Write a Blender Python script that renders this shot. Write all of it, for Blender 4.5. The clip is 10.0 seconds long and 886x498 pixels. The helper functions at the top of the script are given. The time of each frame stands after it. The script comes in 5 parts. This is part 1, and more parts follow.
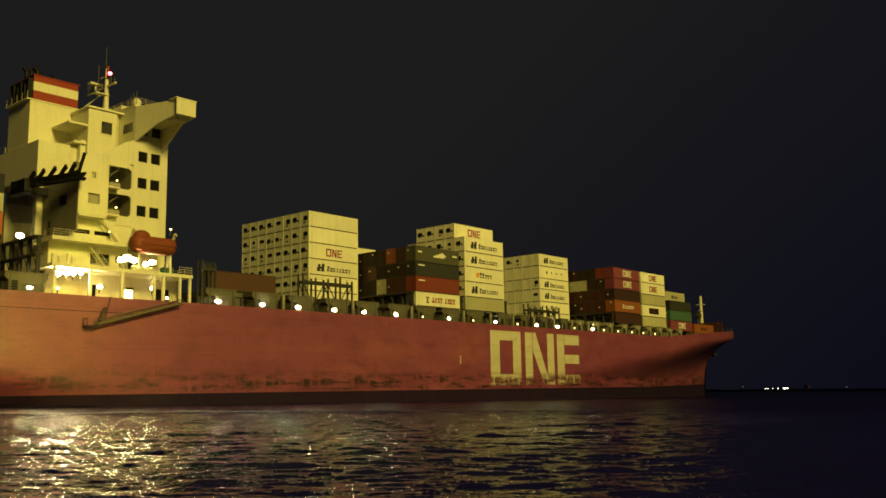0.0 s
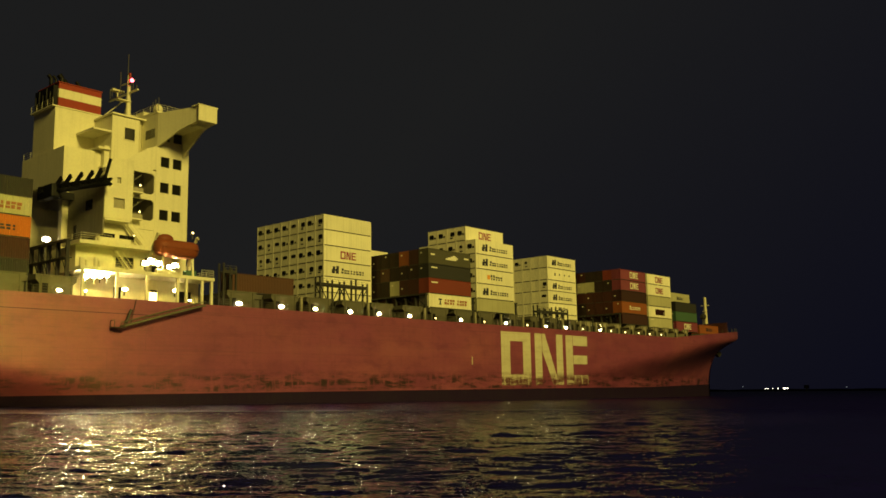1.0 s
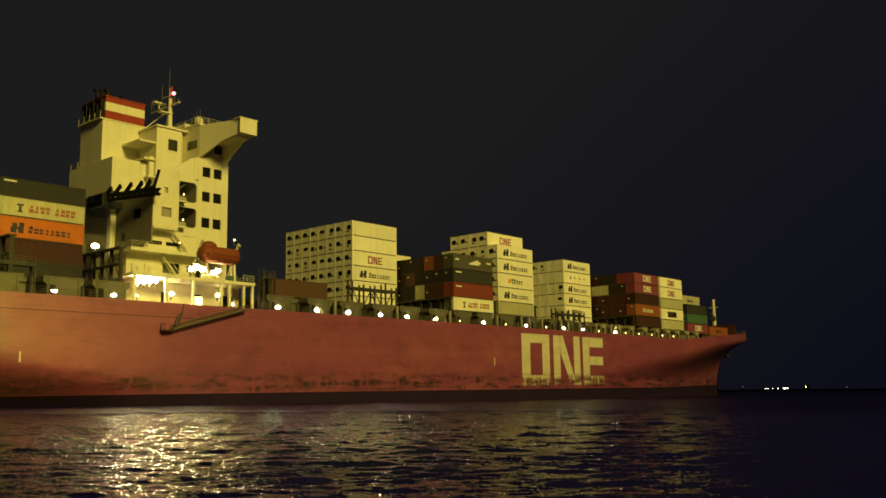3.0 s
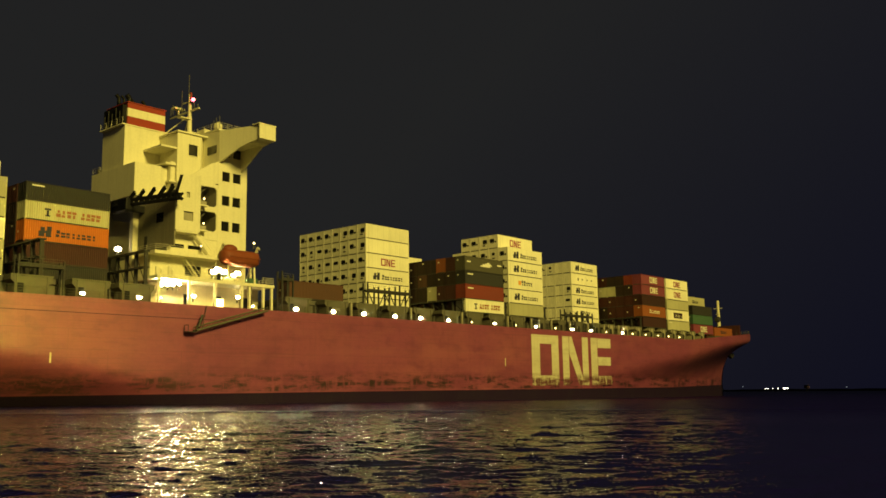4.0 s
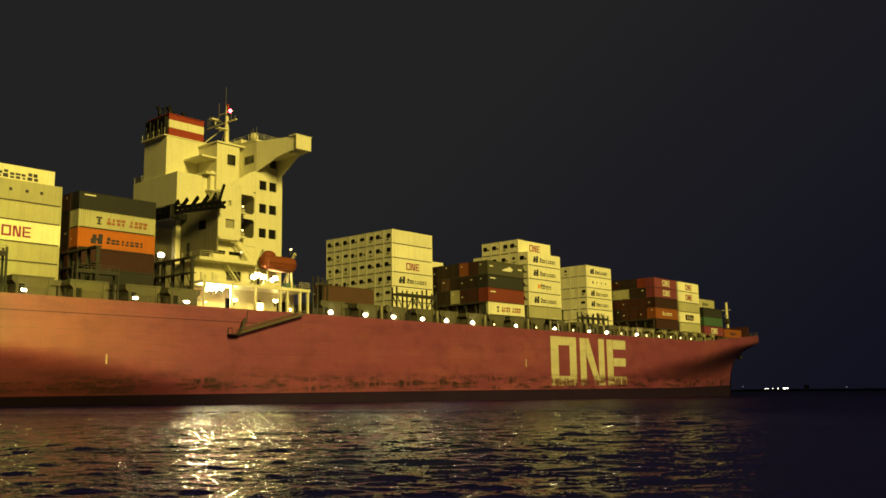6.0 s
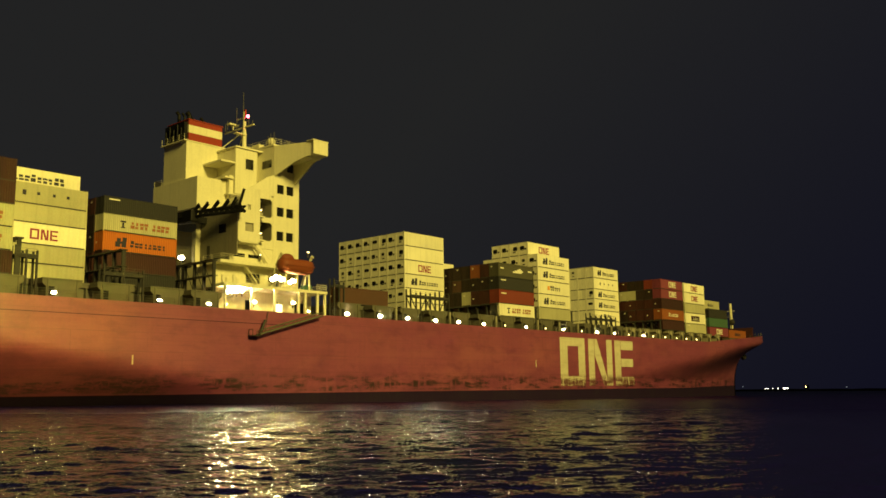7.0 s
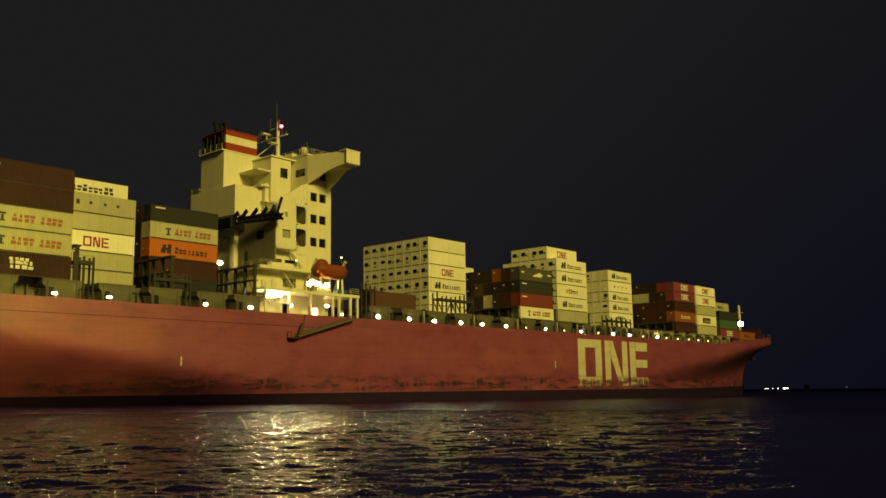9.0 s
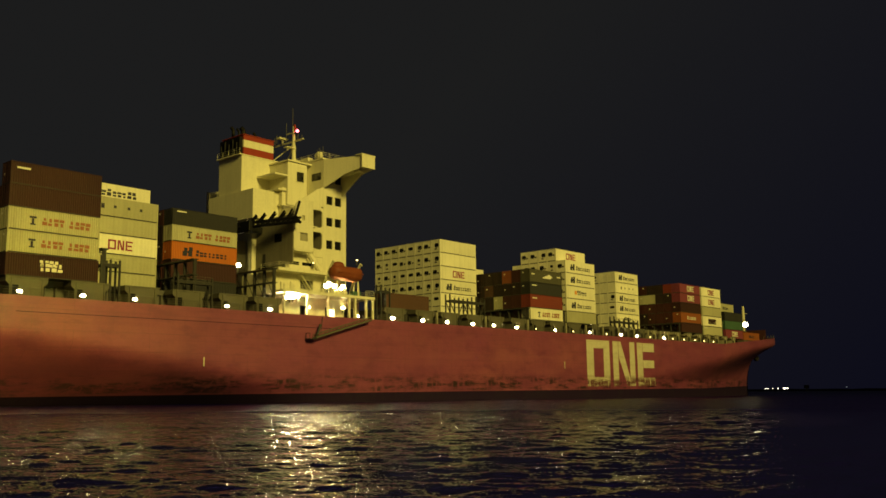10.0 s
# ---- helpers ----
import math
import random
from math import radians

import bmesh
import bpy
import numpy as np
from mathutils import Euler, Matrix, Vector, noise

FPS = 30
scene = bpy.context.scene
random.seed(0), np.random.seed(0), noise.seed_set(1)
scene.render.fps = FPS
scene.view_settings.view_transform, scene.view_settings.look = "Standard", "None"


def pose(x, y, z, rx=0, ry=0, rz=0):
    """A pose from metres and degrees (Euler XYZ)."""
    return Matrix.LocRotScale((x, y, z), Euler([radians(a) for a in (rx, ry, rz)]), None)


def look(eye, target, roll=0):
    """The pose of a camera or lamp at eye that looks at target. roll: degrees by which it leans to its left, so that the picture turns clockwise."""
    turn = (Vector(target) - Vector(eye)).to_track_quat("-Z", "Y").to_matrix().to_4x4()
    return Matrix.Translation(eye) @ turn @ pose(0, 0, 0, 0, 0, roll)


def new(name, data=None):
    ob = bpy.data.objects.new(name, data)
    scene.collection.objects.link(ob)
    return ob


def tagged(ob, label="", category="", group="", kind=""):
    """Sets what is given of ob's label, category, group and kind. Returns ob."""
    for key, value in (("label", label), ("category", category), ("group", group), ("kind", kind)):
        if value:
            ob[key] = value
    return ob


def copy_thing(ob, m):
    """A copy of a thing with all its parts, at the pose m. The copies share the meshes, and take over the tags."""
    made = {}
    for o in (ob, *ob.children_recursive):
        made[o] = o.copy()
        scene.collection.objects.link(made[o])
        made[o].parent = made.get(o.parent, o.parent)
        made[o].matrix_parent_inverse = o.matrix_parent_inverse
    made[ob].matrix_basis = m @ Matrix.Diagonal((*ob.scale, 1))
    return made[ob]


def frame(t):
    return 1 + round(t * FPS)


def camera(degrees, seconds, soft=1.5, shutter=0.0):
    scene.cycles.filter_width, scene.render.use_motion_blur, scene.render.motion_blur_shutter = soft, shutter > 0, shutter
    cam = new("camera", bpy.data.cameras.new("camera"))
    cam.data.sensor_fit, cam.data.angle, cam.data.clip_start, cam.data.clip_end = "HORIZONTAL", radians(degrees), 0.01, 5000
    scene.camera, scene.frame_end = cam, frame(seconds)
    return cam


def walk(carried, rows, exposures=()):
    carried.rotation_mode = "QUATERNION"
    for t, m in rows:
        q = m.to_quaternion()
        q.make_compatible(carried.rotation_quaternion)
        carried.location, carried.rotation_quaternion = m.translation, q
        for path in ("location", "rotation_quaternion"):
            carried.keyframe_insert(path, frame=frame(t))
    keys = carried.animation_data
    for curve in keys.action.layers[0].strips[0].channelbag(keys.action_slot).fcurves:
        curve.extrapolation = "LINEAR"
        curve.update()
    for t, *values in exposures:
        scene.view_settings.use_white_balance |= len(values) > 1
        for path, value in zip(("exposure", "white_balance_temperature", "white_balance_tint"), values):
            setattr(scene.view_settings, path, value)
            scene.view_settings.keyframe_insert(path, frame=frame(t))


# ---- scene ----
cam = camera(51.73, 10.0, soft=1.6)
STAND = pose(-98.389, -112.297, 1.58, 98.932, 0.30, -48.76)
walk(cam, [(0, STAND), (10, STAND)],
     [(0, 0.0), (3.7, 0.0), (4.1, 0.47), (8.5, 0.47), (8.85, 0.0), (10, 0.0)])

# ---- world and large lights ----
world = bpy.data.worlds.new("night_sky")
scene.world = world
world.use_nodes = True
wn, wl = world.node_tree.nodes, world.node_tree.links
wbg = wn["Background"]
wtc = wn.new("ShaderNodeTexCoord")
wdot = wn.new("ShaderNodeVectorMath")
wdot.operation = "DOT_PRODUCT"
wdot.inputs[1].default_value = (-0.45, 0.5, 0.75)
wramp = wn.new("ShaderNodeValToRGB")
wl.new(wtc.outputs["Generated"], wdot.inputs[0])
wmap = wn.new("ShaderNodeMapRange")
wmap.inputs["From Min"].default_value = -0.35
wmap.inputs["From Max"].default_value = 0.55
wl.new(wdot.outputs["Value"], wmap.inputs["Value"])
wl.new(wmap.outputs[0], wramp.inputs[0])
wl.new(wramp.outputs[0], wbg.inputs[0])
wramp.color_ramp.elements[0].position = 0.0
wramp.color_ramp.elements[0].color = (0.0031, 0.0031, 0.0092, 1)
wramp.color_ramp.elements[1].position = 0.62
wramp.color_ramp.elements[1].color = (0.0114, 0.0115, 0.0116, 1)
wbg.inputs[1].default_value = 1.0

# harbour floodlights of the terminal behind the camera, on high masts: far, warm, from astern and above
FLOOD_AZ, FLOOD_EL, FLOOD_FAR = 13.0, 27.0, 600.0
flood = new("harbour_floodlight", bpy.data.lights.new("harbour_floodlight", "POINT"))
flood.location = (-math.sin(radians(FLOOD_AZ)) * math.cos(radians(FLOOD_EL)) * FLOOD_FAR,
                  -math.cos(radians(FLOOD_AZ)) * math.cos(radians(FLOOD_EL)) * FLOOD_FAR, math.sin(radians(FLOOD_EL)) * FLOOD_FAR)
flood.data.energy = 1.38e7
flood.data.shadow_soft_size = 66.0
flood.data.color = (1.0, 0.785, 0.165)

# a nearer sodium floodlight on the quay, low over the water, aimed at the passing hull
quay = new("quay_floodlight", bpy.data.lights.new("quay_floodlight", "SPOT"))
quay.matrix_world = look((-42, -118, 10), (-70, 0, 4))
quay.data.energy = 285000
quay.data.spot_size = radians(50)
quay.data.spot_blend = 1.0
quay.data.shadow_soft_size = 1.5
quay.data.color = (1.0, 0.80, 0.08)


# ---- materials ----
def principled(name):
    m = bpy.data.materials.new(name)
    m.use_nodes = True
    return m, m.node_tree.nodes, m.node_tree.links, m.node_tree.nodes["Principled BSDF"]


def paint(name, rgb, rough=0.5, metal=0.0, grime=0.35, scale=0.6, bump=0.02, streaks=0.0, vary=0.0, rust=0.0):
    """Weathered paint: large blotches, fine grain, optional upright run-off streaks and rust."""
    m, n, l, b = principled(name)
    tc = n.new("ShaderNodeTexCoord")
    big = n.new("ShaderNodeTexNoise")
    big.inputs["Scale"].default_value = scale
    big.inputs["Detail"].default_value = 6
    fine = n.new("ShaderNodeTexNoise")
    fine.inputs["Scale"].default_value = scale * 14
    fine.inputs["Detail"].default_value = 4
    l.new(tc.outputs["Object"], big.inputs["Vector"])
    l.new(tc.outputs["Object"], fine.inputs["Vector"])
    dirty = tuple(c * 0.45 + 0.012 for c in rgb)
    mix = n.new("ShaderNodeMix")
    mix.data_type = "RGBA"
    mix.inputs["A"].default_value = (*rgb, 1)
    mix.inputs["B"].default_value = (*dirty, 1)
    add = n.new("ShaderNodeMath")
    add.operation = "ADD"
    l.new(big.outputs["Fac"], add.inputs[0])
    l.new(fine.outputs["Fac"], add.inputs[1])
    ramp = n.new("ShaderNodeMapRange")
    ramp.inputs["From Min"].default_value = 0.85
    ramp.inputs["From Max"].default_value = 1.45
    ramp.inputs["To Max"].default_value = grime
    l.new(add.outputs[0], ramp.inputs["Value"])
    l.new(ramp.outputs[0], mix.inputs["Factor"])
    colour = mix.outputs["Result"]
    if streaks > 0:
        mp = n.new("ShaderNodeMapping")
        mp.inputs["Scale"].default_value = (2.2, 2.2, 0.10)
        l.new(tc.outputs["Object"], mp.inputs["Vector"])
        sn = n.new("ShaderNodeTexNoise")
        sn.inputs["Scale"].default_value = 1.0
        sn.inputs["Detail"].default_value = 5
        l.new(mp.outputs[0], sn.inputs["Vector"])
        sr = n.new("ShaderNodeMapRange")
        sr.inputs["From Min"].default_value = 0.52
        sr.inputs["From Max"].default_value = 0.75
        sr.inputs["To Max"].default_value = streaks
        l.new(sn.outputs["Fac"], sr.inputs["Value"])
        m2 = n.new("ShaderNodeMix")
        m2.data_type = "RGBA"
        m2.inputs["B"].default_value = (*dirty, 1)
        l.new(colour, m2.inputs["A"])
        l.new(sr.outputs[0], m2.inputs["Factor"])
        colour = m2.outputs["Result"]
    if rust > 0:
        rn = n.new("ShaderNodeTexNoise")
        rn.inputs["Scale"].default_value = 0.9
        rn.inputs["Detail"].default_value = 8
        rn.inputs["Roughness"].default_value = 0.7
        l.new(tc.outputs["Object"], rn.inputs["Vector"])
        rr = n.new("ShaderNodeMapRange")
        rr.inputs["From Min"].default_value = 0.62
        rr.inputs["From Max"].default_value = 0.72
        rr.inputs["To Max"].default_value = rust
        l.new(rn.outputs["Fac"], rr.inputs["Value"])
        m3 = n.new("ShaderNodeMix")
        m3.data_type = "RGBA"
        m3.inputs["B"].default_value = (0.09, 0.03, 0.012, 1)
        l.new(colour, m3.inputs["A"])
        l.new(rr.outputs[0], m3.inputs["Factor"])
        colour = m3.outputs["Result"]
    if vary > 0:
        oi = n.new("ShaderNodeObjectInfo")
        vr = n.new("ShaderNodeMapRange")
        vr.inputs["To Min"].default_value = 1 - vary
        vr.inputs["To Max"].default_value = 1.0
        l.new(oi.outputs["Random"], vr.inputs["Value"])
        hv = n.new("ShaderNodeHueSaturation")
        l.new(vr.outputs[0], hv.inputs["Value"])
        l.new(colour, hv.inputs["Color"])
        colour = hv.outputs["Color"]
    l.new(colour, b.inputs["Base Color"])
    b.inputs["Roughness"].default_value = rough
    b.inputs["Metallic"].default_value = metal
    b.inputs["Specular IOR Level"].default_value = 0.5 if rough < 0.3 else 0.22
    if bump > 0:
        bp = n.new("ShaderNodeBump")
        bp.inputs["Strength"].default_value = 0.35
        bp.inputs["Distance"].default_value = bump
        l.new(add.outputs[0], bp.inputs["Height"])
        l.new(bp.outputs[0], b.inputs["Normal"])
    return m


def glow(name, rgb, strength):
    m, n, l, b = principled(name)
    b.inputs["Base Color"].default_value = (0.8, 0.8, 0.8, 1)
    b.inputs["Emission Color"].default_value = (*rgb, 1)
    b.inputs["Emission Strength"].default_value = strength
    return m


def hull_paint(name, base_rgb, light, dark, run, rub, scrape, worn):
    """Faded red topside paint: plate seams, vertical runs, rubbed patches and scrapes low on the side."""
    m, n, l, b = principled(name)
    tc = n.new("ShaderNodeTexCoord")

    def noise_at(scale, vec=(1, 1, 1), detail=6, rough=0.5):
        mp = n.new("ShaderNodeMapping")
        mp.inputs["Scale"].default_value = vec
        l.new(tc.outputs["Object"], mp.inputs["Vector"])
        t = n.new("ShaderNodeTexNoise")
        t.inputs["Scale"].default_value = scale
        t.inputs["Detail"].default_value = detail
        t.inputs["Roughness"].default_value = rough
        l.new(mp.outputs[0], t.inputs["Vector"])
        return t.outputs["Fac"]

    def rng(v, a, c, lo=0.0, hi=1.0):
        r = n.new("ShaderNodeMapRange")
        r.inputs["From Min"].default_value, r.inputs["From Max"].default_value = a, c
        r.inputs["To Min"].default_value, r.inputs["To Max"].default_value = lo, hi
        l.new(v, r.inputs["Value"])
        return r.outputs[0]

    def mixin(colour, rgb, fac):
        x = n.new("ShaderNodeMix")
        x.data_type = "RGBA"
        l.new(colour, x.inputs["A"])
        x.inputs["B"].default_value = (*rgb, 1)
        l.new(fac, x.inputs["Factor"])
        return x.outputs["Result"]

    def mul(a, c):
        x = n.new("ShaderNodeMath")
        x.operation = "MULTIPLY"
        l.new(a, x.inputs[0])
        l.new(c, x.inputs[1])
        return x.outputs[0]

    base = n.new("ShaderNodeRGB")
    base.outputs[0].default_value = (*base_rgb, 1)
    c = base.outputs[0]
    c = mixin(c, light, rng(noise_at(0.06, detail=4), 0.45, 0.7, 0, 0.7))
    c = mixin(c, dark, rng(noise_at(0.13, (1, 1, 1.6), detail=7), 0.5, 0.72, 0, 0.55))
    c = mixin(c, run, rng(noise_at(1.0, (1.3, 1.3, 0.06), detail=5), 0.52, 0.75, 0, 0.26))
    c = mixin(c, dark, rng(noise_at(0.6, (1, 1, 1), detail=8, rough=0.7), 0.5, 0.7, 0, 0.4))
    c = mixin(c, light, rng(noise_at(2.6, (1, 1, 0.8), detail=6, rough=0.75), 0.50, 0.72, 0, 0.5))
    c = mixin(c, rub, rng(noise_at(1.0, (0.05, 0.05, 2.4), detail=4), 0.54, 0.72, 0, 0.22))
    c = mixin(c, run, rng(noise_at(1.0, (0.045, 0.045, 5.0), detail=6, rough=0.6), 0.54, 0.66, 0, 0.4))
    c = mixin(c, dark, rng(noise_at(1.0, (0.22, 0.22, 0.55), detail=6, rough=0.65), 0.52, 0.64, 0, 0.55))
    c = mixin(c, rub, rng(noise_at(1.0, (0.07, 0.07, 0.3), detail=8, rough=0.68), 0.50, 0.64, 0, 0.3))
    sep = n.new("ShaderNodeSeparateXYZ")
    l.new(tc.outputs["Object"], sep.inputs[0])
    # water-stained blotches low on the plating
    stain = mul(rng(noise_at(1.0, (0.12, 0.12, 0.22), detail=8, rough=0.7), 0.44, 0.60), rng(sep.outputs["Z"], 8.5, 3.5, 0, 0.75))
    c = mixin(c, dark, stain)
    # fender rubbing marks: short dark scrapes in the lower third of the plating
    band = mul(rng(sep.outputs["Z"], 1.9, 2.3), rng(sep.outputs["Z"], 5.4, 3.9))
    scr = rng(noise_at(1.0, (0.14, 0.14, 0.8), detail=8, rough=0.72), 0.47 - worn, 0.57 - worn)
    scr2 = rng(noise_at(1.0, (1.1, 1.1, 0.25), detail=7, rough=0.7), 0.39 - worn / 3, 0.50 - worn / 3)
    c = mixin(c, scrape, mul(band, mul(scr, scr2)))
    b.inputs["Roughness"].default_value = 0.44
    b.inputs["Specular IOR Level"].default_value = 1.0
    # welded plate strakes, about 2.6 m high and 11 m long, dished between the frames
    br = n.new("ShaderNodeTexBrick")
    mp = n.new("ShaderNodeMapping")
    mp.inputs["Rotation"].default_value = (radians(90), 0, 0)
    l.new(tc.outputs["Object"], mp.inputs["Vector"])
    l.new(mp.outputs[0], br.inputs["Vector"])
    br.inputs["Scale"].default_value = 1.0
    br.inputs["Brick Width"].default_value = 11.0
    br.inputs["Row Height"].default_value = 2.6
    br.inputs["Mortar Size"].default_value = 0.045
    br.inputs["Mortar Smooth"].default_value = 0.6
    seam = mul(br.outputs["Fac"], rng(noise_at(0.35, (1, 1, 0.5), detail=5), 0.35, 0.6, 0.1, 0.85))
    c = mixin(c, run, seam)
    l.new(c, b.inputs["Base Color"])
    h = n.new("ShaderNodeMath")
    h.operation = "MULTIPLY_ADD"
    l.new(br.outputs["Fac"], h.inputs[0])
    h.inputs[1].default_value = 0.25
    l.new(noise_at(0.55, detail=3), h.inputs[2])
    bp = n.new("ShaderNodeBump")
    bp.inputs["Strength"].default_value = 0.3
    bp.inputs["Distance"].default_value = 0.06
    l.new(h.outputs[0], bp.inputs["Height"])
    l.new(bp.outputs[0], b.inputs["Normal"])
    return m


def water_material():
    m, n, l, b = principled("dark_harbour_water")
    b.inputs["Base Color"].default_value = (0.004, 0.0030, 0.045, 1)
    tc = n.new("ShaderNodeTexCoord")
    vl = n.new("ShaderNodeVectorMath")
    vl.operation = "DISTANCE"
    vl.inputs[1].default_value = (-98, -112, 0)
    l.new(tc.outputs["Object"], vl.inputs[0])

    def by_distance(a, c, lo, hi):
        r = n.new("ShaderNodeMapRange")
        r.inputs["From Min"].default_value, r.inputs["From Max"].default_value = a, c
        r.inputs["To Min"].default_value, r.inputs["To Max"].default_value = lo, hi
        l.new(vl.outputs["Value"], r.inputs["Value"])
        return r.outputs[0]

    # ripples too fine to be told apart far off make the surface duller
    l.new(by_distance(34, 85, 0.04, 0.28), b.inputs["Roughness"])
    l.new(by_distance(38, 75, 1.333, 1.09), b.inputs["IOR"])
    s = None
    for scale, vec, amp, turn in ((3.4, (1.0, 0.5, 1), 0.036, -52), (8.0, (1.0, 0.6, 1), 0.036, -42), (20.0, (1.0, 0.8, 1), 0.019, -55)):
        mp = n.new("ShaderNodeMapping")
        mp.vector_type = "TEXTURE"
        mp.inputs["Scale"].default_value = (1 / vec[0], 1 / vec[1], 1)
        mp.inputs["Rotation"].default_value = (0, 0, radians(90 + turn))
        l.new(tc.outputs["Object"], mp.inputs["Vector"])
        t = n.new("ShaderNodeTexNoise")
        t.inputs["Scale"].default_value = scale
        t.inputs["Detail"].default_value = 2.5
        l.new(mp.outputs[0], t.inputs["Vector"])
        k = n.new("ShaderNodeMath")
        k.operation = "MULTIPLY"
        k.inputs[1].default_value = amp
        l.new(t.outputs["Fac"], k.inputs[0])
        if s is None:
            s = k.outputs[0]
        else:
            a = n.new("ShaderNodeMath")
            l.new(s, a.inputs[0])
            l.new(k.outputs[0], a.inputs[1])
            s = a.outputs[0]
    bp = n.new("ShaderNodeBump")
    bp.inputs["Strength"].default_value = 1.0
    l.new(by_distance(25, 90, 1.1, 2.6), bp.inputs["Distance"])
    l.new(s, bp.inputs["Height"])
    l.new(bp.outputs[0], b.inputs["Normal"])
    return m


HULL = hull_paint("faded_magenta_red_hull", (0.215, 0.046, 0.098), (0.272, 0.074, 0.098), (0.135, 0.026, 0.065), (0.125, 0.030, 0.052), (0.29, 0.090, 0.115), (0.03, 0.012, 0.014), 0.0)
BOOT = paint("dark_antifouling", (0.012, 0.0034, 0.026), 0.75, grime=0.5, scale=0.3, streaks=0.5)
HULL_WHITE = hull_paint("yellowed_white_marking", (0.58, 0.56, 0.42), (0.64, 0.60, 0.44), (0.42, 0.38, 0.28), (0.40, 0.30, 0.22), (0.60, 0.50, 0.36), (0.10, 0.030, 0.035), 0.07)
SHIP_WHITE = paint("cream_house_paint", (0.69, 0.66, 0.47), 0.5, grime=0.25, scale=0.25, streaks=0.22)
# house cream with the shade of aft wall and stair recess put into its colour
SHADED_CREAM = paint("shade_darkened_cream_paint", (0.22, 0.205, 0.15), 0.55, grime=0.6, scale=0.35, streaks=0.5)
SHIP_GREY = paint("grey_deck_steel", (0.105, 0.10, 0.085), 0.6, grime=0.6, scale=0.7, rust=0.5)
SUPPORT = paint("olive_grey_support_steel", (0.115, 0.108, 0.08), 0.6, grime=0.6, scale=0.7, rust=0.4)
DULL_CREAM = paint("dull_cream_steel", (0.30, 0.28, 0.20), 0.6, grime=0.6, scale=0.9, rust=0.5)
DECK = paint("rust_red_deck", (0.13, 0.05, 0.035), 0.7, grime=0.5, scale=0.4)
DARK = paint("dark_steel", (0.035, 0.034, 0.032), 0.55, grime=0.4, scale=0.8)
BLACK = paint("sooty_black_steel", (0.004, 0.004, 0.0045), 0.6, grime=0.3, scale=0.8)
BAND_RED = paint("funnel_red", (0.26, 0.038, 0.022), 0.5, grime=0.35, scale=0.4)
BOAT_ORANGE = paint("lifeboat_orange", (0.19, 0.047, 0.018), 0.6, grime=0.3, scale=0.9)
GLASS = paint("dark_window_glass", (0.012, 0.012, 0.010), 0.12, grime=0.0, bump=0)
WHITEC = paint("reefer_white", (0.85, 0.82, 0.62), 0.5, grime=0.32, scale=0.35, streaks=0.24, vary=0.15, rust=0.15)
CREAMC = paint("container_cream", (0.44, 0.425, 0.275), 0.5, grime=0.35, scale=0.35, streaks=0.25, vary=0.15)
BROWNC = paint("container_maroon", (0.044, 0.0145, 0.015), 0.55, grime=0.4, scale=0.35, vary=0.3, rust=0.3)
RUSTC = paint("container_rust_brown", (0.085, 0.040, 0.026), 0.55, grime=0.5, scale=0.35, vary=0.2, rust=0.4)
# brown and red for unlit inboard stacks, the missing light put into the colour
SHADE_BROWNC = paint("container_shaded_brown", (0.026, 0.014, 0.012), 0.6, grime=0.5, scale=0.35, vary=0.4, rust=0.4)
SHADE_REDC = paint("container_shaded_red", (0.055, 0.014, 0.012), 0.55, grime=0.5, scale=0.35, vary=0.35, rust=0.3)
REDC = paint("container_red", (0.20, 0.034, 0.024), 0.5, grime=0.35, scale=0.35, vary=0.2, rust=0.2)
PINKC = paint("container_magenta_red", (0.20, 0.042, 0.07), 0.5, grime=0.35, scale=0.35, vary=0.15)
ORANGEC = paint("container_orange", (0.46, 0.13, 0.02), 0.5, grime=0.3, scale=0.35, vary=0.15)
DULL_ORANGEC = paint("container_dull_orange", (0.24, 0.07, 0.02), 0.55, grime=0.45, scale=0.35, rust=0.3)
GREYC = paint("container_dark_grey", (0.027, 0.027, 0.028), 0.55, grime=0.35, scale=0.35, vary=0.2)
OLIVEC = paint("container_olive_grey", (0.078, 0.074, 0.048), 0.55, grime=0.35, scale=0.35, vary=0.2)
GREENC = paint("container_green", (0.05, 0.11, 0.07), 0.55, grime=0.35, scale=0.35)
MARK_DARK = paint("mark_dark_navy", (0.03, 0.03, 0.05), 0.6, grime=0.2, bump=0)
MARK_RED = paint("mark_dull_red", (0.30, 0.11, 0.055), 0.6, grime=0.3, bump=0)
MARK_PURPLE = paint("mark_purple_red", (0.26, 0.03, 0.08), 0.6, grime=0.3, bump=0)
MARK_PALE = paint("mark_pale", (0.72, 0.70, 0.58), 0.6, grime=0.3, bump=0)
MARK_ORANGE = paint("mark_orange", (0.70, 0.30, 0.05), 0.6, grime=0.2, bump=0)
LAMP_WARM = glow("warm_lamp_glass", (1.0, 0.86, 0.46), 480.0)
LAMP_AFT = glow("dim_warm_lamp_glass", (1.0, 0.86, 0.48), 120.0)
LAMP_SMALL = glow("small_lamp_glass", (1.0, 0.74, 0.26), 5.0)
LAMP_BULK = glow("bulkhead_lamp_glass", (1.0, 0.78, 0.30), 55.0)
LAMP_FLOOD = glow("floodlight_glass", (1.0, 0.84, 0.42), 900.0)
LAMP_DECK = glow("deck_floodlight_glass", (1.0, 0.82, 0.36), 300.0)
LAMP_RED = glow("red_lamp_glass", (1.0, 0.07, 0.12), 12.0)
LAMP_WHITE = glow("white_lamp_glass", (1.0, 0.86, 0.52), 16.0)
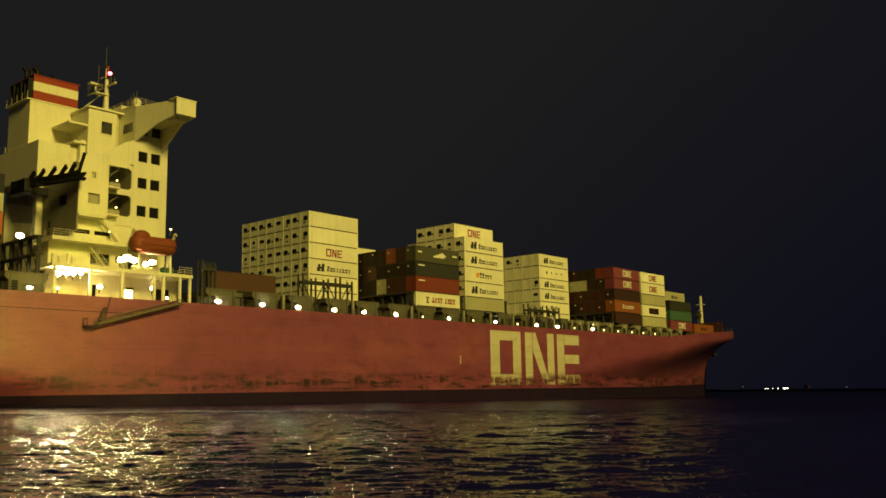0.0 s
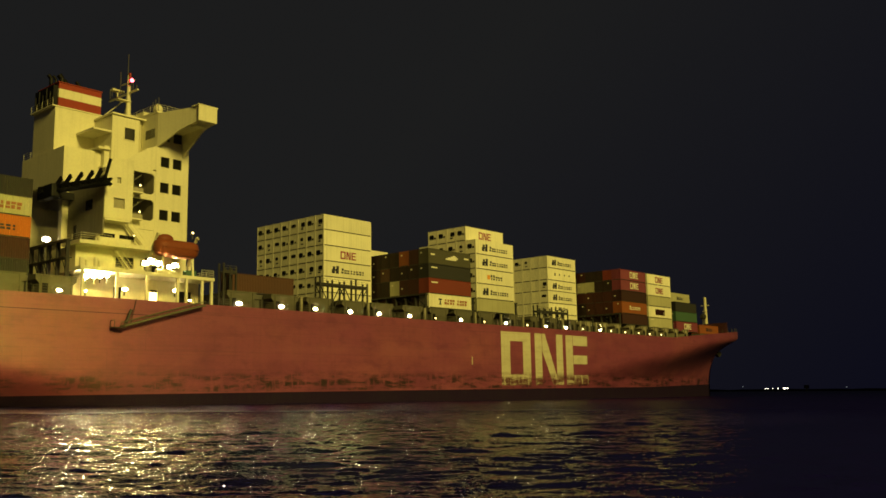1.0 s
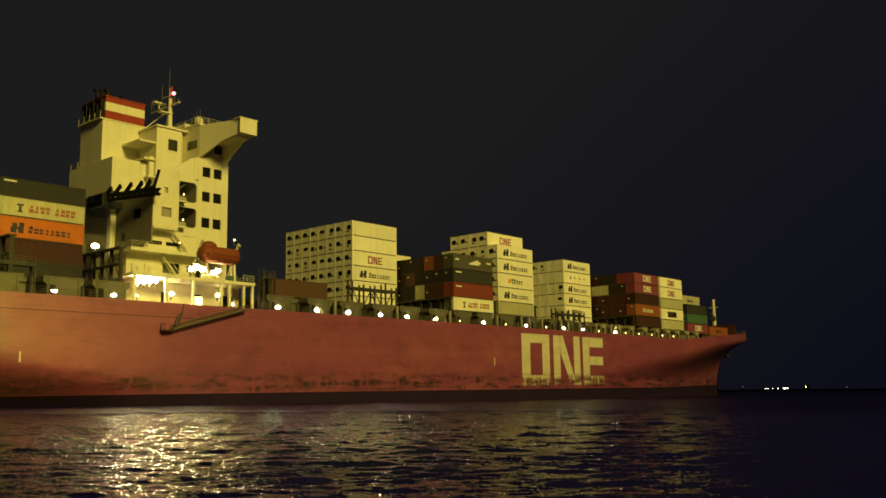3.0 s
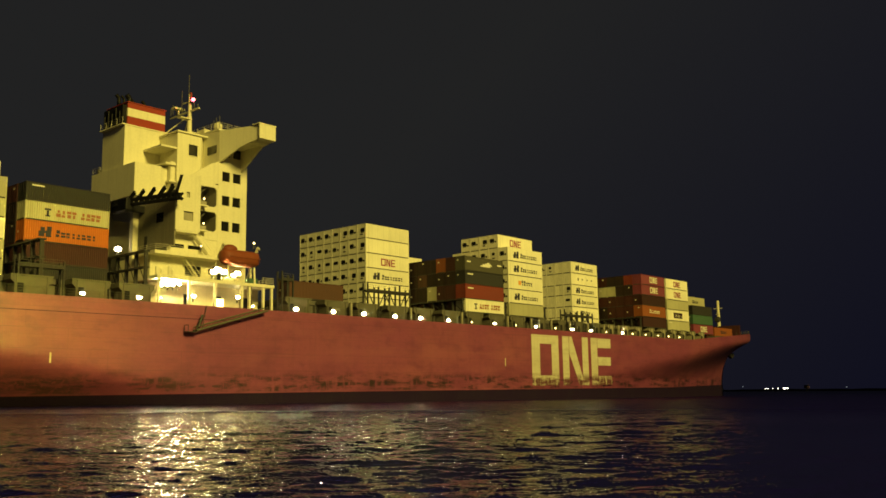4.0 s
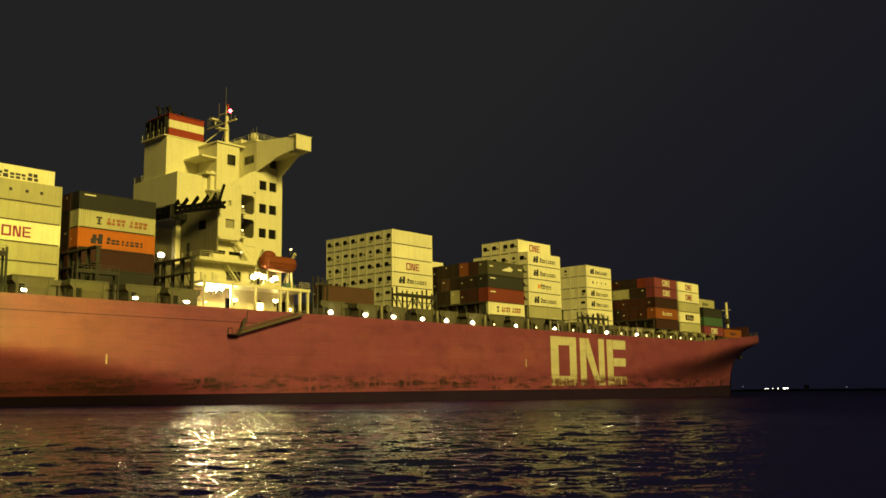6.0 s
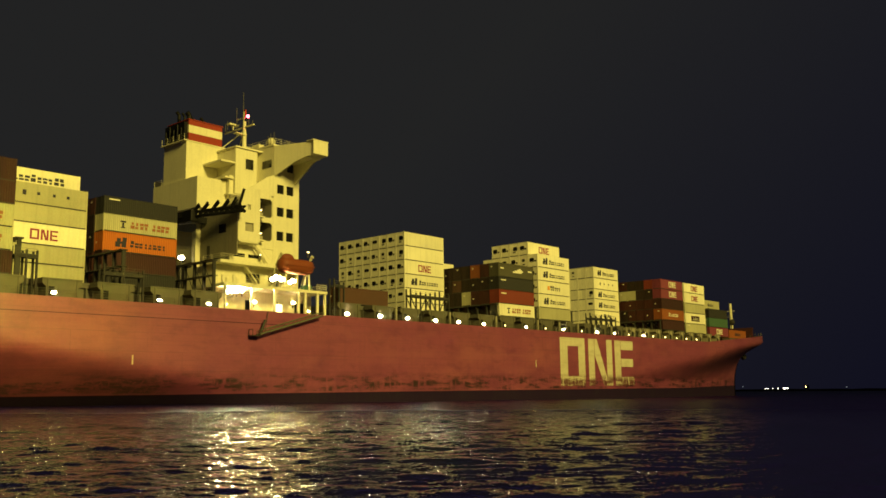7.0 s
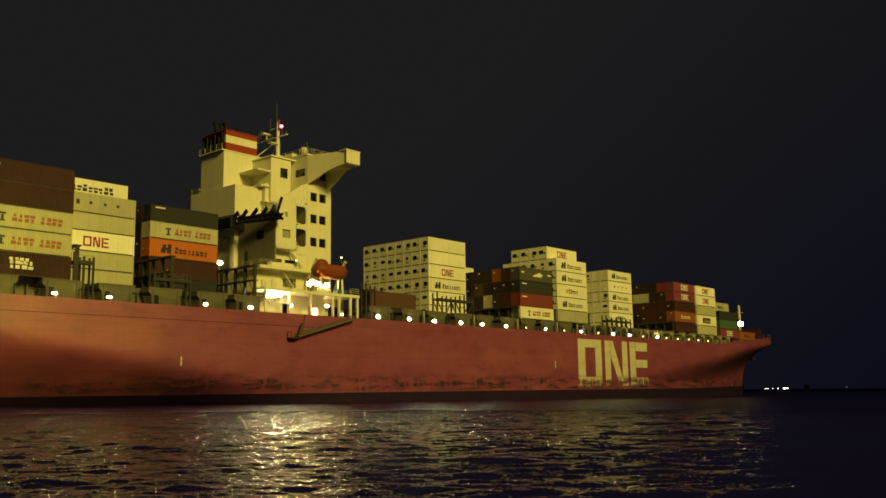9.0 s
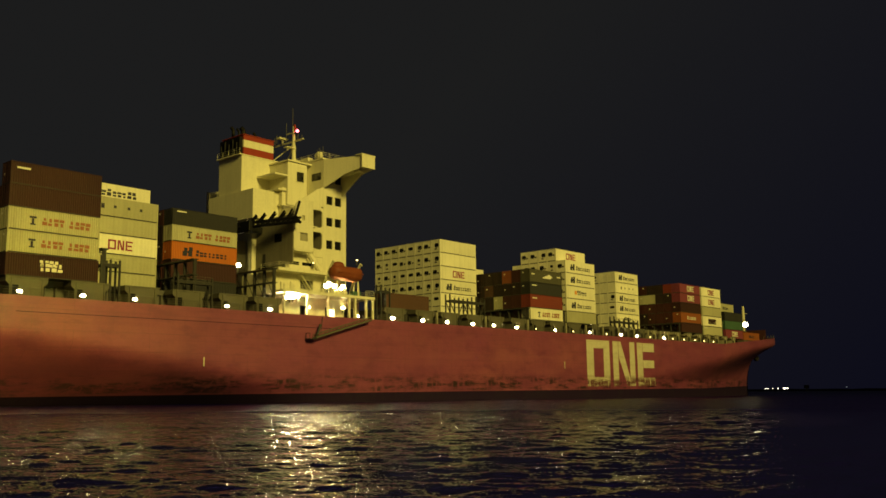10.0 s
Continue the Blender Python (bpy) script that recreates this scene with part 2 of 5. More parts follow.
FAR_WHITE = glow("far_white_lamp", (1.0, 0.92, 0.66), 6.0)
FAR_AMBER = glow("far_amber_lamp", (1.0, 0.45, 0.10), 45.0)
FAR_DIM = glow("far_dim_lamp", (0.6, 0.7, 0.8), 0.25)
LAND = paint("far_dark_land", (0.002, 0.0022, 0.002), 0.9, grime=0.3, scale=0.01, bump=0)
WATER = water_material()


# ---- mesh helpers ----
def box(bm, x0, x1, y0, y1, z0, z1):
    v = [bm.verts.new(c) for c in ((x0, y0, z0), (x1, y0, z0), (x1, y1, z0), (x0, y1, z0),
                                   (x0, y0, z1), (x1, y0, z1), (x1, y1, z1), (x0, y1, z1))]
    for f in ((0, 3, 2, 1), (4, 5, 6, 7), (0, 1, 5, 4), (1, 2, 6, 5), (2, 3, 7, 6), (3, 0, 4, 7)):
        bm.faces.new([v[i] for i in f])
    return v


def prism(bm, outline, axis, a, b):
    """An outline of 2D points, pushed along an axis from a to b (axis x: points are y, z; y: x, z; z: x, y)."""
    def at(p, c):
        return {"x": (c, p[0], p[1]), "y": (p[0], c, p[1]), "z": (p[0], p[1], c)}[axis]
    lo = [bm.verts.new(at(p, a)) for p in outline]
    hi = [bm.verts.new(at(p, b)) for p in outline]
    bm.faces.new(lo)
    bm.faces.new(hi[::-1])
    k = len(outline)
    for i in range(k):
        bm.faces.new((lo[i], hi[i], hi[(i + 1) % k], lo[(i + 1) % k]))


def rod(bm, p, q, r, sides=8, r2=None):
    p, q = Vector(p), Vector(q)
    d = q - p
    m = Matrix.Translation((p + q) / 2) @ d.to_track_quat("Z", "Y").to_matrix().to_4x4()
    bmesh.ops.create_cone(bm, cap_ends=True, segments=sides, radius1=r, radius2=r if r2 is None else r2, depth=d.length, matrix=m)


def ball(bm, c, r, sx=1, sy=1, sz=1, seg=14):
    m = Matrix.Translation(c) @ Matrix.Diagonal((sx, sy, sz, 1))
    bmesh.ops.create_uvsphere(bm, u_segments=seg, v_segments=seg // 2 + 1, radius=r, matrix=m)


def soften(bm, width, segments=2):
    bmesh.ops.bevel(bm, geom=bm.edges[:], offset=width, segments=segments, affect="EDGES", profile=0.6)


def mesh_of(bm, name, smooth=False):
    bmesh.ops.recalc_face_normals(bm, faces=bm.faces[:])
    me = bpy.data.meshes.new(name)
    bm.to_mesh(me)
    bm.free()
    if smooth:
        for f in me.polygons:
            f.use_smooth = True
    return me


def part(name, bm, material, parent, label="", smooth=False):
    me = mesh_of(bm, name, smooth)
    me.materials.append(material)
    ob = new(name, me)
    ob.parent = parent
    if label:
        tagged(ob, label)
    return ob


def thing(name, x, y, z, label, category, group="", kind=""):
    ob = new(name)
    ob.empty_display_size = 0.5
    ob.location = (x, y, z)
    return tagged(ob, label, category, group, kind)


def boxes(*rows):
    bm = bmesh.new()
    for r in rows:
        box(bm, *r)
    return bm


# ---- water ----
def spread(at, near, step, grow, ahead, far):
    """Grid lines: even near the quay, then ever wider out to the far distance; ahead: how far the slow growth goes on."""
    hi, x, d = [], at, step
    while x < far:
        hi.append(x)
        d = step if x - at < near else d * (1 + grow if x - at < ahead else 1.12)
        x += d
    lo, x, d = [], at, step
    while x > -far:
        d *= 1.12
        x -= d
        lo.append(x)
    return np.array(lo[::-1] + hi)


def build_water():
    xs = spread(-100.0, 12, 0.05, 0.0062, 260, 4400)
    ys = spread(-111.5, 12, 0.05, 0.0062, 118, 4400)
    gx, gy = np.meshgrid(xs, ys, indexing="ij")
    step = np.maximum(np.gradient(xs)[:, None], np.gradient(ys)[None, :])
    rng = np.random.RandomState(5)
    z = np.zeros_like(gx)
    for i in range(56):
        wave = 0.15 * 1.055 ** i
        ang = radians(rng.normal(41, 24))
        k = 2 * math.pi / wave
        amp = (0.0069 if wave < 0.8 else 0.0052 if wave < 1.6 else 0.0030) * wave * np.clip(wave / step / 1.6 - 1.2, 0, 1)
        z += amp * np.sin(k * (math.cos(ang) * gx + math.sin(ang) * gy) + rng.uniform(0, 6.28))
    for i in range(8):
        wave = 5.0 * 1.15 ** i
        ang = radians(rng.normal(45, 25))
        k = 2 * math.pi / wave
        z += 0.0014 * wave * np.clip(wave / step / 1.6 - 0.8, 0, 1) * np.sin(k * (math.cos(ang) * gx + math.sin(ang) * gy) + rng.uniform(0, 6.28))
    verts = np.stack([gx, gy, z], -1).reshape(-1, 3)
    nx, ny = len(xs), len(ys)
    i = np.arange(nx * ny).reshape(nx, ny)
    quads = np.stack([i[:-1, :-1], i[1:, :-1], i[1:, 1:], i[:-1, 1:]], -1).reshape(-1, 4)
    me = bpy.data.meshes.new("water")
    me.from_pydata(verts.tolist(), [], quads.tolist())
    me.materials.append(WATER)
    for f in me.polygons:
        f.use_smooth = True
    ob = new("water", me)
    return tagged(ob, "dark rippled harbour water with lamp glitter at night", "water", kind="structure")


water = build_water()


# ---- the ship ----
ABOARD = []  # whatever sails with the ship


def aboard(ob):
    ABOARD.append(ob)
    return ob


ship = aboard(thing("container_ship", 0, 0, 0, "large red-hulled container ship with cream deckhouse, sailing slowly past at night", "container ship"))
BEAM, DECK_Z = 44.0, 14.4
HALF = BEAM / 2


def deck_rise(x):
    s = min(max((x - 135) / 84, 0), 1)
    return DECK_Z + 5.8 * s ** 0.92


def stem_x(w):
    return 201.0 + 15.5 * min(max(w, 0) / 0.87, 1) ** 3.0


def hull_point(u, w):
    """u: 0 at the stern, 1 at the stem; w: height, 0 at the water and 1 at the deck edge. The starboard side."""
    x = -135 + u * (stem_x(w) + 135)
    h = min(max(w, 0) / 0.87, 1)
    h = 0.12 * h + 0.88 * max(0, (h - 0.28) / 0.72) ** 1.5
    x0 = 84 + 62 * h
    s = max((x - x0) / (stem_x(w) - x0), 0)
    y = HALF * s ** (1.35 + 1.15 * h)
    if x < -18:  # the run aft: below a rising curve the plating turns inward
        k = (-18 - x) / 38
        knee = min(8.2 * k ** 0.65, 13.0)
        z = w * DECK_Z
        if z < knee:
            y += min(11.0, 3.0 + 9.0 * k) * min(1, k * 2.5) * ((knee - z) / knee) ** 1.2
    return x, y, w * deck_rise(x)


US = [i / 60 for i in range(37)] + [0.6 + 0.4 * i / 46 for i in range(1, 47)]


def hull_strip(ws):
    bm = bmesh.new()
    star = [[bm.verts.new(hull_point(u, w)) for w in ws] for u in US]
    port = [[bm.verts.new((lambda q: (q[0], BEAM - q[1], q[2]))(hull_point(u, w))) for w in ws] for u in US]
    for side in (star, port):
        for a, b in zip(side, side[1:]):
            for j in range(len(ws) - 1):
                bm.faces.new((a[j], b[j], b[j + 1], a[j + 1]))
    for a, b in ((star[0], port[0]), (star[-1], port[-1])):
        for j in range(len(ws) - 1):
            bm.faces.new((a[j], b[j], b[j + 1], a[j + 1]))
    bmesh.ops.remove_doubles(bm, verts=bm.verts[:], dist=0.001)
    return bm


BOOT_W = 1.95 / DECK_Z
part("hull", hull_strip([BOOT_W + (1 - BOOT_W) * i / 24 for i in range(25)]), HULL, ship, "faded red topside plating with scrapes", True)
part("boot_topping", hull_strip([-0.15, -0.07, 0, BOOT_W / 2, BOOT_W]), BOOT, ship, "black underwater paint band at the waterline", True)


def build_deck():
    bm = bmesh.new()
    rows = []
    for u in US:
        x, y, z = hull_point(u, 0.985)
        rows.append([bm.verts.new((x, y + 0.05, z)), bm.verts.new((x, BEAM - y - 0.05, z))])
    for a, b in zip(rows, rows[1:]):
        bm.faces.new((a[0], b[0], b[1], a[1]))
    part("deck", bm, DECK, ship, "rust-red steel main deck")
    bm = bmesh.new()
    for side in (0, 1):
        prev = None
        for u in US:
            x, y, z = hull_point(u, 1.0)
            y0, y1 = y - 0.03, y + 0.22
            if side:
                y0, y1 = BEAM - y0, BEAM - y1
            ring = [bm.verts.new(c) for c in ((x, y0, z - 0.22), (x, y1, z - 0.22), (x, y1, z + 0.06), (x, y0, z + 0.06))]
            if prev:
                for k in range(4):
                    bm.faces.new((prev[k], ring[k], ring[(k + 1) % 4], prev[(k + 1) % 4]))
            prev = ring
    part("gunwale", bm, HULL, ship)


build_deck()


# the large block marking on the side: plain bars and a ring
def hull_marking():
    def bar(pts, name="marking_bar"):
        bm = bmesh.new()
        prism(bm, pts, "y", -0.012, 0.05)
        part(name, bm, HULL_WHITE, ship, "yellowed white painted bar")
    z0, z1 = 2.68, 13.3
    bm = bmesh.new()
    for r in ((61.45, 64.4, z0, z1), (68.7, 71.4, z0, z1), (64.4, 68.7, 11.45, z1), (64.4, 68.7, z0, 4.8)):
        box(bm, r[0], r[1], -0.012, 0.05, r[2], r[3])
    part("marking_ring", bm, HULL_WHITE, ship, "yellowed white painted rectangular ring")
    bar([(72.9, z0), (75.4, z0), (75.4, z1), (72.9, z1)])
    bar([(80.75, z0), (83.2, z0), (83.2, z1), (80.75, z1)])
    bar([(75.55, z1), (76.6, z1), (80.6, 4.6), (80.6, z0), (79.3, z0), (75.55, 9.6)])
    bar([(84.4, z0), (87.1, z0), (87.1, z1), (84.4, z1)])
    bar([(87.25, 11.1), (93.0, 11.1), (93.0, z1 - 0.05), (87.25, z1 - 0.05)])
    bar([(87.25, 7.1), (92.8, 7.1), (92.8, 9.0), (87.25, 9.0)])
    bar([(87.25, z0), (93.0, z0), (93.0, 4.7), (87.25, 4.7)])


hull_marking()
part("plate_seam", boxes((-68.0, -12.0, -0.012, 0.05, 12.42, 12.50)), BOOT, ship, "thin dark seam along the upper plating")
for mx, mz0, mz1 in ((52.37, 6.6, 8.1), (-40.67, 6.0, 7.3)):
    part("draught_mark", boxes((mx - 0.11, mx + 0.11, -0.014, 0.05, mz0, mz1)), HULL_WHITE, ship, "small faded white upright mark")


# ---- containers ----
CL, CW, HC, STD = 12.192, 2.438, 2.896, 2.591
MESHES = {}


def container_meshes(h):
    """Corrugated shell, frame, door end and machinery ends of one height, with one end at x = -CL / 2 and the base at z = 0."""
    if h in MESHES:
        return MESHES[h]
    lx, ly = CL / 2, CW / 2
    out = {}
    for kind, pitch, deep in (("dry", 0.30, 0.040), ("reefer", 0.62, 0.010)):
        bm = bmesh.new()
        n = int((CL - 0.3) / pitch)
        prof = []
        for i in range(n):
            x = -lx + 0.15 + i * (CL - 0.3) / n
            w = (CL - 0.3) / n
            prof += [(x, 0.0), (x + w * 0.30, 0.0), (x + w * 0.5, deep), (x + w * 0.8, deep)]
        prof.append((lx - 0.15, 0.0))
        for sgn in (-1, 1):
            lo = [bm.verts.new((x, sgn * (ly - 0.02 - d), 0.14)) for x, d in prof]
            hi = [bm.verts.new((x, sgn * (ly - 0.02 - d), h - 0.10)) for x, d in prof]
            for i in range(len(prof) - 1):
                bm.faces.new((lo[i], lo[i + 1], hi[i + 1], hi[i]))
        box(bm, -lx + 0.10, lx - 0.10, -ly + 0.07, ly - 0.07, 0.12, h - 0.03)
        out[kind] = mesh_of(bm, kind + "_shell")
    bm = bmesh.new()
    for sx in (-1, 1):
        for sy in (-1, 1):
            x0, x1 = sorted((sx * lx, sx * (lx - 0.16)))
            y0, y1 = sorted((sy * ly, sy * (ly - 0.16)))
            box(bm, x0, x1, y0, y1, 0.13, h - 0.13)
            x0, x1 = sorted((sx * (lx + 0.006), sx * (lx - 0.18)))
            y0, y1 = sorted((sy * (ly + 0.006), sy * (ly - 0.17)))
            box(bm, x0, x1, y0, y1, 0.0, 0.13)
            box(bm, x0, x1, y0, y1, h - 0.13, h)
        x0, x1 = sorted((sx * (lx - 0.01), sx * (lx - 0.13)))
        box(bm, x0, x1, -ly + 0.16, ly - 0.16, h - 0.13, h - 0.01)
    for sy in (-1, 1):
        y0, y1 = sorted((sy * (ly - 0.005), sy * (ly - 0.10)))
        box(bm, -lx + 0.17, lx - 0.17, y0, y1, h - 0.11, h - 0.015)
    out["frame"] = mesh_of(bm, "container_frame")
    bm = bmesh.new()
    for sy in (-1, 1):
        y0, y1 = sorted((sy * (ly - 0.02), sy * (ly - 0.10)))
        box(bm, -lx + 0.17, lx - 0.17, y0, y1, 0.0, 0.155)
    for sx in (-1, 1):
        x0, x1 = sorted((sx * (lx - 0.004), sx * (lx - 0.12)))
        box(bm, x0, x1, -ly + 0.17, ly - 0.17, 0.0, 0.16)
    out["sill"] = mesh_of(bm, "base_sill")
    for sgn in (-1, 1):
        bm = bmesh.new()
        y0, y1 = sorted((sgn * 0.015, sgn * (ly - 0.17)))
        box(bm, -lx + 0.04, -lx + 0.09, y0, y1, 0.17, h - 0.15)
        for y in (0.35 * sgn, 0.85 * sgn):
            rod(bm, (-lx + 0.01, y, 0.10), (-lx + 0.01, y, h - 0.08), 0.025, 6)
            box(bm, -lx - 0.01, -lx + 0.03, y - 0.2, y + 0.05, 1.05, 1.12)
        out["door%d" % sgn] = mesh_of(bm, "container_door")
    for k, (y, z) in enumerate(((0.6, h - 0.75), (-0.2, h - 0.6), (0.55, 1.35))):
        out["label%d" % k] = mesh_of(boxes((-lx + 0.02, -lx + 0.045, y - 0.2, y + 0.2, z - 0.14, z + 0.14)), "label_plate")
    bm = bmesh.new()
    box(bm, -lx + 0.03, -lx + 0.09, -ly + 0.17, ly - 0.17, 0.16, h - 0.14)
    box(bm, -lx + 0.00, -lx + 0.03, -0.95, 0.95, 1.25, 1.31)
    box(bm, -lx + 0.00, -lx + 0.03, -0.95, 0.95, 0.42, 0.47)
    out["unit"] = mesh_of(bm, "machinery_panel")
    for k, (cy, cz, w, t) in enumerate(((0.30, 1.62, 1.15, 0.95), (-0.3, 1.6, 1.10, 0.95), (0.05, 1.75, 0.75, 0.6), (0.42, 1.5, 1.0, 0.85), (0.0, 1.7, 1.35, 0.65))):
        bm = bmesh.new()
        pts = [(cy + w / 2 * math.copysign(abs(math.cos(a)) ** 0.5, math.cos(a)), cz + t / 2 * math.copysign(abs(math.sin(a)) ** 0.5, math.sin(a)))
               for a in (2 * math.pi * j / 16 for j in range(16))]
        prism(bm, pts, "x", -lx + 0.0, -lx + 0.032)
        out["grille%d" % k] = mesh_of(bm, "fan_grille")
    bm = bmesh.new()
    box(bm, -lx, -lx + 0.032, -0.83, -0.38, 1.2, 1.55)
    out["panel0"] = mesh_of(bm, "control_box")
    bm = bmesh.new()
    box(bm, -lx, -lx + 0.032, -0.35, 0.3, 0.72, 0.95)
    out["panel1"] = mesh_of(bm, "control_box")
    MESHES[h] = out
    return out


def slot_paint(ob, material):
    if not ob.data.materials:
        ob.data.materials.append(material)
    ob.material_slots[0].link = "OBJECT"
    ob.material_slots[0].material = material
    return ob


def child(name, me, material, parent, label=""):
    ob = slot_paint(new(name, me), material)
    ob.parent = parent
    if label:
        tagged(ob, label)
    return ob


MARKS = {}


def words(x, z, size, n, seed, tall=0.3):
    """Plain bars in the room of n letters: two short bars above one another for each, of uneven width."""
    r = random.Random(seed)
    out, w = [], size * 0.66
    for i in range(n):
        a = x + i * w * 1.2
        top = z + size * (1.0 if i == 0 or r.random() < tall else 0.74)
        m = z + (top - z) * r.uniform(0.4, 0.6)
        g = 0.07 * size
        for lo, hi in ((z, m - g), (m + g, top)):
            c, d = r.choice(((0.0, 1.0), (0.0, 0.8), (0.15, 0.95), (0.25, 0.75)))
            out.append((a + c * w, a + d * w, lo, hi))
    return out


def slope(x0, x1, z0, z1, wide, n=7):
    """A slanting bar in n small steps from the upper left to the lower right."""
    out = []
    for i in range(n):
        a = x0 + (x1 - x0 - wide) * i / (n - 1)
        out.append((a, a + wide, z1 - (z1 - z0) * (i + 1) / n, z1 - (z1 - z0) * i / n))
    return out


def clusters(rects):
    """Rectangles that touch, gathered into separate pieces."""
    out = []
    for r in rects:
        hit = [g for g in out if any(r[0] < q[1] + 0.02 and q[0] < r[1] + 0.02 and r[2] < q[3] + 0.02 and q[2] < r[3] + 0.02 for q in g)]
        out = [g for g in out if g not in hit] + [sum(hit, []) + [r]]
    return out


def marks(kind, h):
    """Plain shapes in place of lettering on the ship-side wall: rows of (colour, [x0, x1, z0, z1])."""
    m = h / 2
    if kind == "emblem":      # dark emblem and a dark word
        rows = [(MARK_DARK, [(-4.1, -3.3, m - 0.7, m + 0.05), (-3.85, -3.25, m + 0.05, m + 0.6), (-3.1, -2.35, m - 0.7, m + 0.2), (-2.95, -2.3, m + 0.2, m + 0.75), (-3.3, -3.1, m - 0.2, m + 0.1)] + words(-1.7, m - 0.55, 0.95, 8, 3))]
    elif kind == "word_dark":
        rows = [(MARK_DARK, words(-4.4, m - 0.55, 1.05, 10, 4))]
    elif kind == "block":     # purple-red ring and bars
        s, x = 1.45, -1.9
        z = m - s / 2
        rows = [(MARK_PURPLE, [(x, x + 0.26, z, z + s), (x + 1.0, x + 1.26, z, z + s), (x + 0.26, x + 1.0, z, z + 0.25), (x + 0.26, x + 1.0, z + s - 0.25, z + s),
                               (x + 1.5, x + 1.76, z, z + s), (x + 2.3, x + 2.56, z, z + s), *slope(x + 1.7, x + 2.36, z, z + s, 0.26),
                               (x + 2.8, x + 3.06, z, z + s), (x + 3.1, x + 3.9, z, z + 0.24), (x + 3.1, x + 3.9, z + s - 0.24, z + s), (x + 3.1, x + 3.8, z + 0.6, z + 0.84)])]
    elif kind == "block_pale":
        s, x = 1.5, -1.6
        z = m - s / 2 + 0.1
        rows = [(MARK_PALE, [(x, x + 0.3, z, z + s), (x + 1.0, x + 1.3, z, z + s), (x + 0.3, x + 1.0, z, z + 0.28), (x + 0.3, x + 1.0, z + s - 0.28, z + s),
                             (x + 1.6, x + 1.9, z, z + s), (x + 2.3, x + 2.6, z, z + s), *slope(x + 1.85, x + 2.4, z, z + s, 0.3), (x + 2.9, x + 3.2, z, z + s), (x + 3.25, x + 4.0, z, z + 0.26),
                             (x + 3.25, x + 4.0, z + s - 0.26, z + s), (x + 3.25, x + 3.9, z + 0.62, z + 0.88)])]
    elif kind == "red_word":  # small dark emblem and a dull red word
        rows = [(MARK_DARK, [(-3.4, -2.5, m + 0.25, m + 0.5), (-3.1, -2.8, m - 0.5, m + 0.2), (-3.3, -2.6, m - 0.62, m - 0.45)]),
                (MARK_RED, words(-1.75, m - 0.5, 0.95, 4, 6, 1.0) + words(1.85, m - 0.5, 0.95, 4, 7, 1.0))]
    elif kind == "tan_word":
        rows = [(MARK_ORANGE, [(-2.6, -1.7, m - 0.4, m + 0.45)]), (MARK_DARK, words(-1.5, m - 0.45, 1.0, 5, 8))]
    elif kind == "pale_block":
        rows = [(MARK_PALE, words(-1.8, m - 0.6, 1.0, 4, 11, 1.0) + words(-1.8, m - 0.02, 0.8, 4, 12, 1.0))]
    elif kind == "pale_arrow":
        rows = [(MARK_PALE, [(-1.2, 1.9, m - 0.35, m - 0.05), (-0.5, 2.4, m - 0.05, m + 0.2), (0.3, 2.0, m + 0.2, m + 0.42), (0.9, 1.6, m + 0.42, m + 0.62),
                             (-5.4, -4.3, m + 0.2, m + 0.5), (4.2, 5.5, m + 0.15, m + 0.45)])]
    elif kind == "pale_small":
        rows = [(MARK_PALE, [(-5.3, -3.6, m + 0.55, m + 0.8)])]
    elif kind == "pale_corner":
        rows = [(MARK_PALE, [(-5.3, -3.6, m + 0.75, m + 0.95)])]
    elif kind == "dark_patch":
        rows = [(BROWNC, [(-2.6, 2.3, m - 0.7, m + 0.75)]), (MARK_PALE, words(-1.6, m - 0.4, 0.8, 6, 13))]
    elif kind == "pale_word":
        rows = [(MARK_PALE, words(-2.4, m - 0.4, 0.95, 7, 14))]
    elif kind == "dark_small":
        rows = [(MARK_DARK, words(-1.9, m - 0.4, 0.85, 6, 15))]
    elif kind == "dots":
        rows = [(MARK_DARK, [(-3.2, -2.7, m - 0.3, m + 0.4), (-1.2, -0.8, m - 0.1, m + 0.3), (1.0, 1.4, m - 0.1, m + 0.3), (3.0, 3.4, m - 0.1, m + 0.3)])]
    else:
        rows = []
    return rows


COLOUR_WORD = {WHITEC.name: "white", CREAMC.name: "cream", BROWNC.name: "maroon", REDC.name: "red", SHADE_REDC.name: "dull red", RUSTC.name: "rust brown", SHADE_BROWNC.name: "shade-darkened brown", PINKC.name: "pinkish red", ORANGEC.name: "orange", DULL_ORANGEC.name: "dull orange",
               GREYC.name: "dark grey", OLIVEC.name: "olive grey", GREENC.name: "green"}
crand = random.Random(21)


